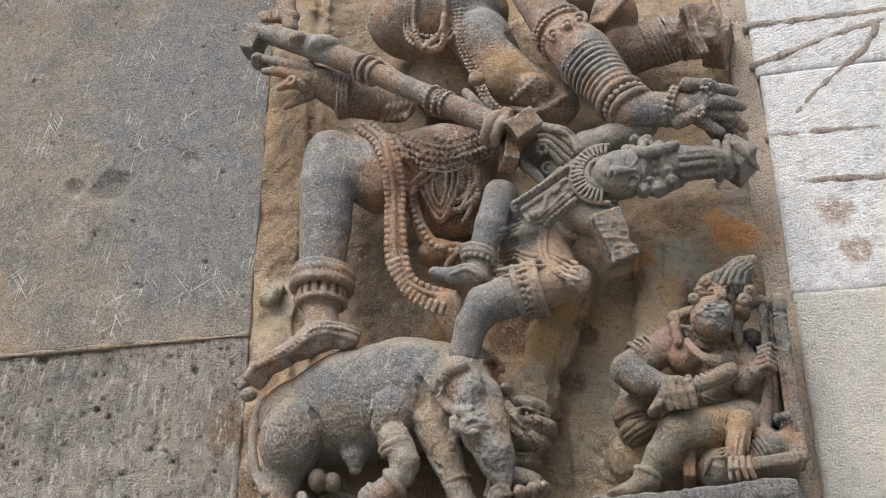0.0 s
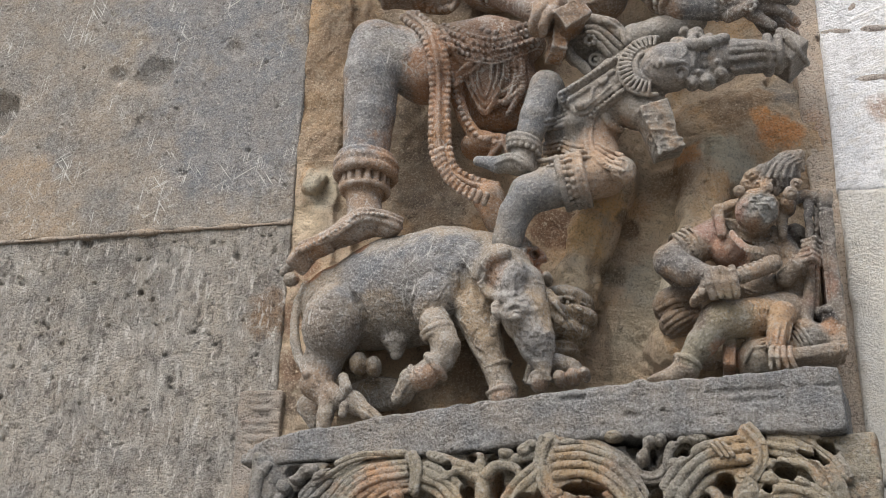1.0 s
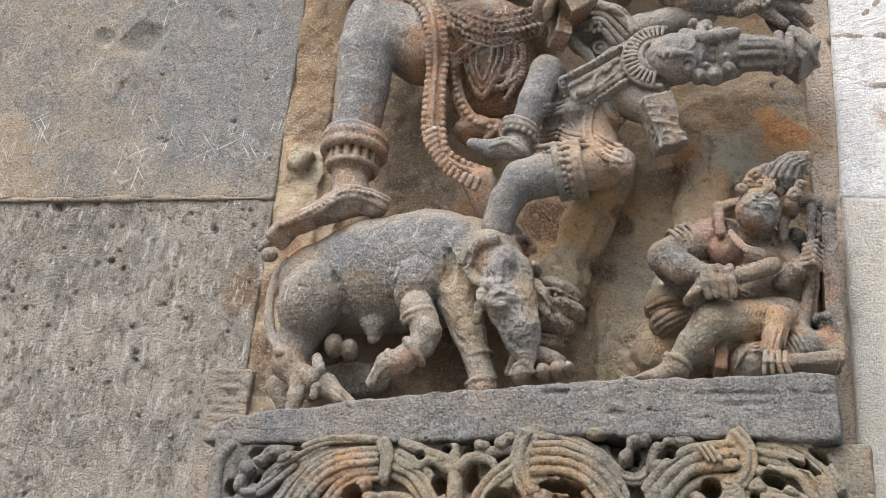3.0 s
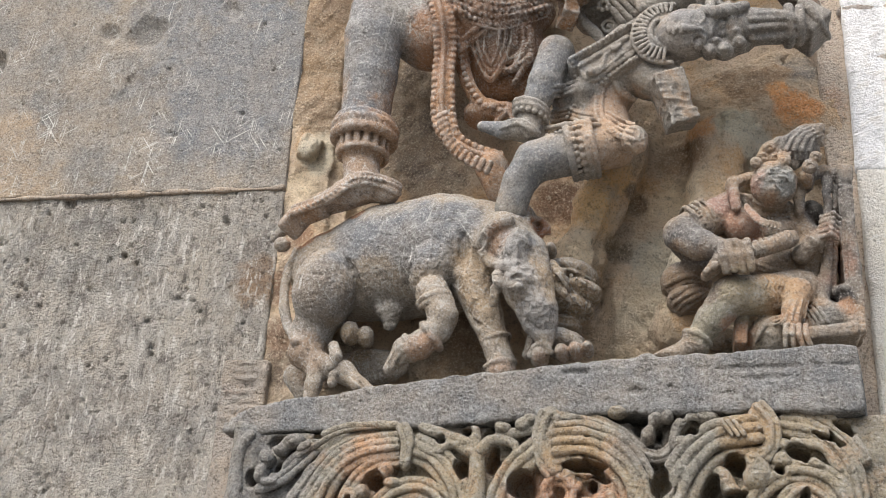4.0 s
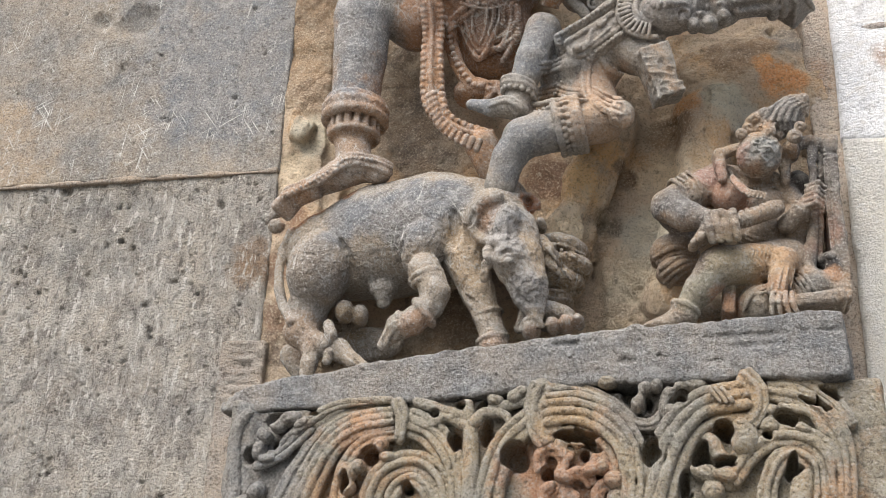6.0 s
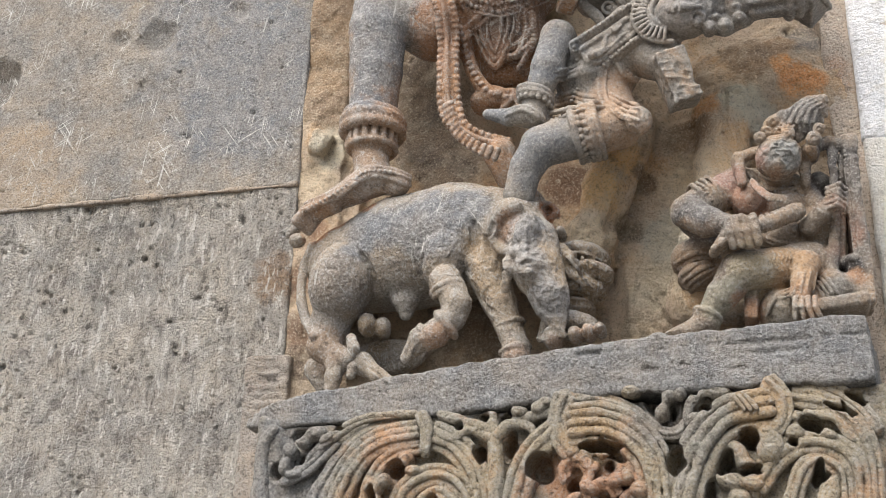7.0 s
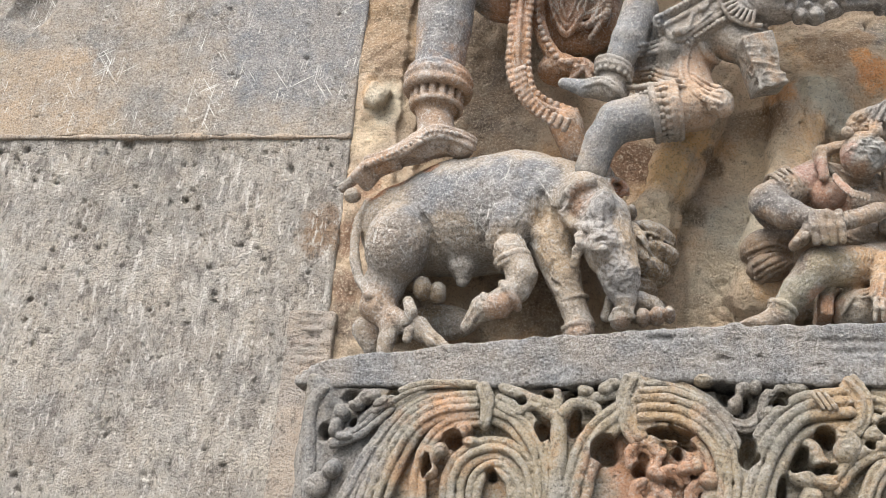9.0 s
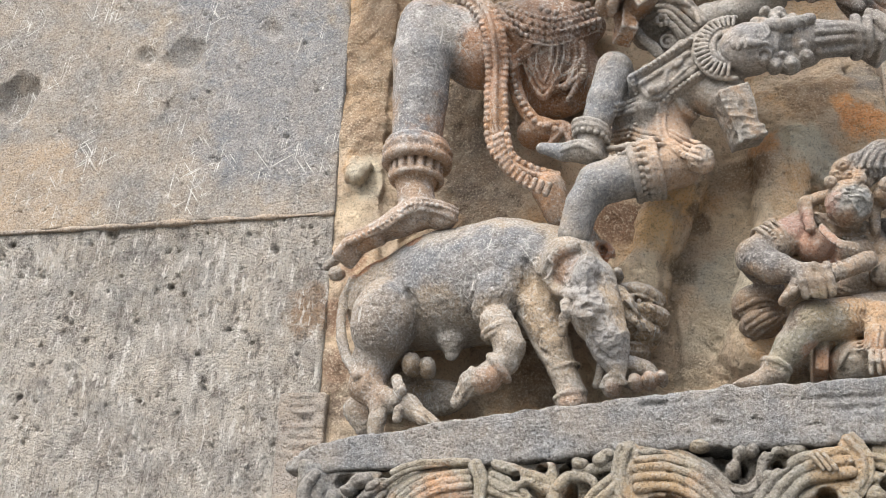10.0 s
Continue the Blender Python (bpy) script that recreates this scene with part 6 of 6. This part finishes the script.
    # fluttering cloth end
    s.egg((0.275, -0.050, 2.080), (0.0295, 0.045, 0.0228), soft=0.006).egg((0.277, -0.055, 2.053), (0.0241, 0.04, 0.0174))
    for k in range(6):
        s.cord([tuple(np.array((0.304, -0.090, 2.067)) - (0, 0, 0.003 * k)), tuple(np.array((0.279, -0.100, 2.070)) - (0, 0, 0.0075 * k)), tuple(np.array((0.254, -0.085, 2.065)) + (0.0025 * k, 0, -0.008 * k))], 0.0028, soft=0.001)
    s.worn(0.0008, 60).worn(0.0007, 130).worn(0.0005, 260)
    return s.skin("statue")


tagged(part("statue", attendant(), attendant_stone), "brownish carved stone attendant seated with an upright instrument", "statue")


# ---- scroll frieze under the ledge ----
frieze = tagged(new("scroll_frieze"), "ochre stone frieze carved with scrolling leaves and deep hollows", "frieze", kind="structure")


def face(x):
    """The front of the frieze runs slightly askew."""
    return -0.10 - 0.085 * (x + 0.256) / 0.71


HOLLOWS = (
    ((-0.198, 1.870), 0.0150, 0.0125, -20), ((-0.145, 1.873), 0.0120, 0.0070, -25), ((-0.191, 1.838), 0.0080, 0.0100, 30), ((-0.224, 1.826), 0.0080, 0.0110, 0), ((-0.069, 1.820), 0.0145, 0.0120, -15), ((-0.095, 1.788), 0.0080, 0.0160, 10),
    ((0.007, 1.863), 0.0080, 0.0065, -30), ((0.031, 1.830), 0.0090, 0.0145, -25), ((0.035, 1.873), 0.0090, 0.0070, 20), ((0.061, 1.872), 0.0100, 0.0060, -20), ((0.066, 1.841), 0.0075, 0.0180, 15), ((0.098, 1.813), 0.0150, 0.0200, 35), ((-0.022, 1.781), 0.0080, 0.0080, 0),
    ((0.169, 1.828), 0.0330, 0.0085, 6), ((0.224, 1.878), 0.0120, 0.0140, 0), ((0.244, 1.864), 0.0040, 0.0090, 0), ((0.246, 1.810), 0.0110, 0.0220, 10), ((0.278, 1.866), 0.0090, 0.0080, -20), ((0.175, 1.810), 0.0090, 0.0100, 0), ((0.137, 1.791), 0.0090, 0.0100, 0), ((0.185, 1.752), 0.0110, 0.0080, 0), ((0.266, 1.881), 0.0080, 0.0040, 0),
    ((0.321, 1.830), 0.0130, 0.0110, 25), ((0.296, 1.804), 0.0090, 0.0190, 25), ((0.320, 1.797), 0.0160, 0.0060, -10), ((0.382, 1.839), 0.0150, 0.0100, 15), ((0.385, 1.790), 0.0070, 0.0180, 15), ((0.279, 1.770), 0.0080, 0.0240, 5), ((0.411, 1.853), 0.0220, 0.0035, 25), ((0.428, 1.865), 0.0160, 0.0060, 30), ((0.363, 1.821), 0.0070, 0.0060, 0),
)


def hollow(s):
    for (x, z), rx, rz, turn in HOLLOWS:
        s.egg((x, face(x) - 0.002, z), (0.82 * rx, 0.036, 0.82 * rz), (0, turn, 0), away=True, soft=0.002)
        s.egg((x + 0.3 * rx, face(x), z - 0.4 * rz), (0.55 * rx, 0.032, 0.55 * rz), (0, turn + 40, 0), away=True, soft=0.002)


s = Sculpt((-0.33, -0.2, 1.50), (0.50, 0.1, 1.90), 0.0024, lay=False)
for k in range(20):
    x = -0.224 + 0.692 * k / 19
    s.block((x, face(x) + 0.107, 1.68), (0.022, 0.1, 0.20), (0, 0, -7), 0.004, 0.004)
s.block((-0.236, -0.035, 1.69), (0.018, 0.07, 0.205), edge=0.008)
hollow(s)
s.worn(0.003, 25).worn(0.0015, 80).worn(0.0010, 170)
part("block", s.skin("block"), frieze_stone, frieze)


def piece(name, points, pad=0.045):
    """A new carved piece of the frieze about the points; done() finishes it."""
    x, z = [p[0] for p in points], [p[1] for p in points]
    s = Sculpt((min(x) - pad, face(max(x)) - 0.055, min(z) - pad), (min(max(x) + pad, 0.475), face(min(x)) + 0.03, max(z) + pad), 0.0014, lay=False)
    s.name = name
    return s


def done(s):
    hollow(s)
    s.worn(0.0010, 50).worn(0.0007, 130).worn(0.0005, 250)
    part(s.name, s.skin(s.name), frieze_stone, frieze)


def ribbon(name, line, wide, narrow, ridges, out=0.006, bow=0.006):
    """A moulded band along the line: parallel ridges over a rounded core."""
    s = piece(name, line)
    c = curve([(x, 0, z) for x, z in line], 0.004)
    way = np.gradient(c, axis=0)
    side = np.stack([-way[:, 2], 0 * way[:, 0], way[:, 0]], 1) / np.linalg.norm(way, axis=1)[:, None]
    w = np.linspace(wide, narrow, len(c))
    for k in range(len(c) - 1):
        p, q = c[k], c[k + 1]
        s.cone((p[0], face(p[0]) - out + 0.40 * w[k], p[2]), 0.46 * w[k], (q[0], face(q[0]) - out + 0.40 * w[k + 1], q[2]), 0.46 * w[k + 1], 0.003)
    for n in range(ridges):
        u = (n + 0.5) / ridges * 2 - 1
        e = c + side * (u * w / 2)[:, None]
        r = 0.52 * w / ridges
        for k in range(len(e) - 1):
            a, b = e[k], e[k + 1]
            deep = bow * (1 - u * u) + (0.0012 if n % 2 else 0.0)
            s.cone((a[0], face(a[0]) - out - deep + 0.003, a[2]), r[k], (b[0], face(b[0]) - out - deep + 0.003, b[2]), r[k + 1], 0.0005)
    done(s)


def pushed(points, out=0.0):
    return [(p[0], face(p[0]) - out, p[1]) for p in points]


def tendril(name, line, r, r2, out=0.008):
    s = piece(name, line, 0.02)
    s.cord(pushed(line, out), r, r2)
    done(s)


def leaf(places, out=0.004):
    """A lobed leaf or bud: eggs along the places, with a vein cut in."""
    s = piece("leaf", [p for p, _, _, _ in places], 0.03)
    for p, rx, rz, turn in places:
        s.egg(pushed([p], out)[0], (rx, 0.013, rz), (0, turn, 0), soft=0.002)
    for p, rx, rz, turn in places:
        a = radians(turn)
        s.groove(pushed([(p[0] - 0.7 * rx * math.cos(a), p[1] + 0.7 * rx * math.sin(a)), (p[0] + 0.7 * rx * math.cos(a), p[1] - 0.7 * rx * math.sin(a))], out + 0.013), 0.0014, 0.001)
    done(s)


def curl(c, big, a0, a1, r, out=0.008):
    """A spiral of two turns' ridges with a boss."""
    s = piece("curl", [c], big + 0.02)
    for k, at in enumerate((1.0, 0.68)):
        pts = [(c[0] + big * at * (1 - 0.15 * v) * math.cos(radians(a0 + v * (a1 - a0))), c[1] + big * at * (1 - 0.15 * v) * math.sin(radians(a0 + v * (a1 - a0)))) for v in np.linspace(0, 1, 9)]
        s.cord(pushed(pts, out - 0.003 * k), r, soft=0.0008)
    done(s)


# left scroll: grey outer mouldings, broad arch, band falling beyond the collar, nested whorl
ribbon("arch", [(-0.159, 1.730), (-0.143, 1.783), (-0.119, 1.830), (-0.086, 1.853), (-0.044, 1.859)], 0.040, 0.030, 4)
ribbon("moulding", [(-0.189, 1.746), (-0.166, 1.797), (-0.138, 1.840), (-0.101, 1.867), (-0.043, 1.873)], 0.022, 0.013, 3, 0.003, 0.003)
ribbon("inner_band", [(-0.101, 1.729), (-0.103, 1.782), (-0.092, 1.818), (-0.068, 1.837), (-0.041, 1.841)], 0.022, 0.014, 2, 0.004, 0.004)
ribbon("band", [(-0.024, 1.855), (0.003, 1.841), (0.025, 1.812), (0.035, 1.777), (0.037, 1.729)], 0.034, 0.032, 4, 0.004)
ribbon("whorl", [(-0.061, 1.728), (-0.064, 1.774), (-0.046, 1.802), (-0.013, 1.809), (0.014, 1.790), (0.023, 1.753), (0.021, 1.724)], 0.030, 0.026, 3, 0.004)
ribbon("whorl", [(-0.037, 1.728), (-0.039, 1.770), (-0.019, 1.789), (0.003, 1.772), (0.005, 1.727)], 0.018, 0.016, 2, 0.004)
ribbon("collar", [(-0.038, 1.877), (-0.031, 1.859), (-0.033, 1.835)], 0.016, 0.014, 2, 0.012, 0.003)
tendril("tendril", [(-0.145, 1.867), (-0.109, 1.881), (-0.047, 1.881)], 0.0045, 0.004)
tendril("tendril", [(-0.163, 1.849), (-0.116, 1.875), (-0.074, 1.879)], 0.0035, 0.003)
for k in range(3):
    tendril("tendril", [(-0.210, 1.810), ((-0.179, 1.822)[0], (-0.179, 1.822)[1] + 0.0085 * k), ((-0.144, 1.851)[0] - 0.004 * k, (-0.144, 1.851)[1] + 0.0075 * k)], 0.0045, 0.004, 0.004)
leaf([((-0.172, 1.866), 0.014, 0.009, -15), ((-0.155, 1.859), 0.012, 0.006, -25), ((-0.186, 1.857), 0.010, 0.008, 20)])
leaf([((-0.203, 1.847), 0.011, 0.008, 40), ((-0.208, 1.830), 0.008, 0.012, 10), ((-0.196, 1.819), 0.012, 0.006, 0)])
leaf([((-0.093, 1.799), 0.013, 0.011, 20), ((-0.080, 1.805), 0.009, 0.008, -40), ((-0.090, 1.781), 0.009, 0.010, 0)], 0.010)
leaf([((-0.056, 1.828), 0.009, 0.011, 30), ((-0.047, 1.816), 0.010, 0.007, 0)])
leaf([((-0.223, 1.763), 0.014, 0.016, 20), ((-0.207, 1.782), 0.010, 0.013, 40)])
tendril("edge_roll", [(-0.228, 1.731), (-0.239, 1.799), (-0.243, 1.853), (-0.232, 1.876)], 0.010, 0.008, 0.0)
# forked stem between the scrolls
tendril("stem", [(0.052, 1.726), (0.051, 1.789), (0.049, 1.839), (0.044, 1.872)], 0.012, 0.007, 0.004)
tendril("stem", [(0.042, 1.848), (0.020, 1.859), (-0.001, 1.847), (-0.022, 1.858)], 0.0065, 0.005, 0.006)
tendril("stem", [(0.040, 1.857), (0.014, 1.867), (-0.016, 1.878)], 0.007, 0.005, 0.006)
tendril("stem", [(0.053, 1.850), (0.068, 1.862), (0.089, 1.856), (0.093, 1.846)], 0.0075, 0.004, 0.006)
tendril("stem", [(0.068, 1.863), (0.089, 1.868), (0.114, 1.872)], 0.006, 0.005, 0.004)
leaf([((0.076, 1.874), 0.010, 0.007, 10), ((0.100, 1.877), 0.010, 0.009, -20), ((0.108, 1.883), 0.009, 0.007, 20)])
# middle scroll: rising band, collar, heavy ochre arch, outer mouldings that swing up to the next collar
ribbon("rising_band", [(0.066, 1.726), (0.073, 1.776), (0.089, 1.824), (0.117, 1.851)], 0.036, 0.030, 3)
ribbon("collar", [(0.129, 1.885), (0.122, 1.863), (0.125, 1.841), (0.135, 1.823)], 0.028, 0.020, 3, 0.012, 0.003)
ribbon("arch", [(0.137, 1.854), (0.170, 1.854), (0.199, 1.840), (0.221, 1.812), (0.227, 1.771), (0.221, 1.723)], 0.050, 0.036, 5, 0.010, 0.010)
ribbon("moulding", [(0.130, 1.881), (0.164, 1.883), (0.200, 1.868), (0.229, 1.843), (0.249, 1.840), (0.266, 1.857)], 0.020, 0.014, 3, 0.004, 0.003)
tendril("tendril", [(0.260, 1.848), (0.263, 1.867), (0.277, 1.879), (0.297, 1.876)], 0.0055, 0.004, 0.008)
leaf([((0.254, 1.880), 0.007, 0.008, 0), ((0.239, 1.877), 0.012, 0.008, -40), ((0.234, 1.863), 0.008, 0.012, 10), ((0.294, 1.879), 0.014, 0.008, 10), ((0.267, 1.852), 0.009, 0.008, 0)])
leaf([((0.202, 1.887), 0.012, 0.008, 0)])
for x, y, big, a0 in ((1030, 855, 26, -40), (1062, 835, 20, 20), (1110, 838, 22, -120), (1140, 855, 20, 60), (1075, 890, 26, 10), (1125, 905, 24, -60), (1035, 905, 20, 100), (1150, 810, 16, -40)):
    mid = (0.175, 1.791)
    curl((mid[0] + (x - 1085) * 0.00064, mid[1] + (870 - y) * 0.00075), big * 0.00066, a0, a0 + 250, 0.0048, 0.008)
leaf([((0.154, 1.785), 0.012, 0.008, 30), ((0.183, 1.791), 0.010, 0.008, -30), ((0.209, 1.780), 0.013, 0.010, 10), ((0.195, 1.794), 0.008, 0.009, 0)], 0.010)
leaf([((0.230, 1.789), 0.014, 0.010, 30), ((0.212, 1.763), 0.012, 0.010, 0)])
# right scroll
ribbon("arch", [(0.242, 1.723), (0.253, 1.776), (0.272, 1.822), (0.301, 1.851), (0.344, 1.858)], 0.044, 0.046, 4, 0.008, 0.010)
ribbon("inner_band", [(0.273, 1.722), (0.274, 1.775), (0.285, 1.813), (0.311, 1.837)], 0.016, 0.012, 2, 0.006, 0.004)
ribbon("collar", [(0.344, 1.885), (0.357, 1.866), (0.355, 1.844), (0.340, 1.827)], 0.022, 0.016, 3, 0.014, 0.003)
for k in range(3):
    tendril("band", [((0.308, 1.869)[0] + 0.006 * k, (0.308, 1.869)[1]), ((0.318, 1.854)[0] + 0.006 * k, (0.318, 1.854)[1])], 0.0026, 0.0026, 0.024)
ribbon("moulding", [(0.367, 1.869), (0.396, 1.861), (0.421, 1.841), (0.435, 1.803), (0.433, 1.749)], 0.024, 0.020, 3, 0.004, 0.004)
ribbon("moulding", [(0.370, 1.882), (0.403, 1.878), (0.430, 1.857), (0.445, 1.831)], 0.014, 0.012, 2, 0.002, 0.003)
ribbon("whorl", [(0.324, 1.779), (0.345, 1.806), (0.371, 1.820), (0.402, 1.815), (0.420, 1.793), (0.420, 1.749)], 0.026, 0.024, 3, 0.006)
ribbon("whorl", [(0.357, 1.721), (0.360, 1.767), (0.374, 1.797), (0.396, 1.800), (0.407, 1.779), (0.402, 1.733)], 0.020, 0.018, 3, 0.006)
tendril("whorl", [(0.391, 1.720), (0.391, 1.755), (0.395, 1.777)], 0.012, 0.010, 0.006)
leaf([((0.309, 1.814), 0.009, 0.016, -35), ((0.316, 1.802), 0.008, 0.010, -60)])
leaf([((0.338, 1.830), 0.010, 0.010, 0), ((0.341, 1.818), 0.014, 0.018, 10)], 0.010)
leaf([((0.366, 1.832), 0.012, 0.010, 0), ((0.370, 1.846), 0.010, 0.008, 30), ((0.397, 1.827), 0.010, 0.006, 25)])
leaf([((0.300, 1.786), 0.016, 0.010, 20), ((0.322, 1.782), 0.014, 0.008, 10), ((0.307, 1.766), 0.012, 0.012, 0)])
tendril("tendril", [(0.379, 1.850), (0.405, 1.843), (0.419, 1.821)], 0.005, 0.004, 0.006)
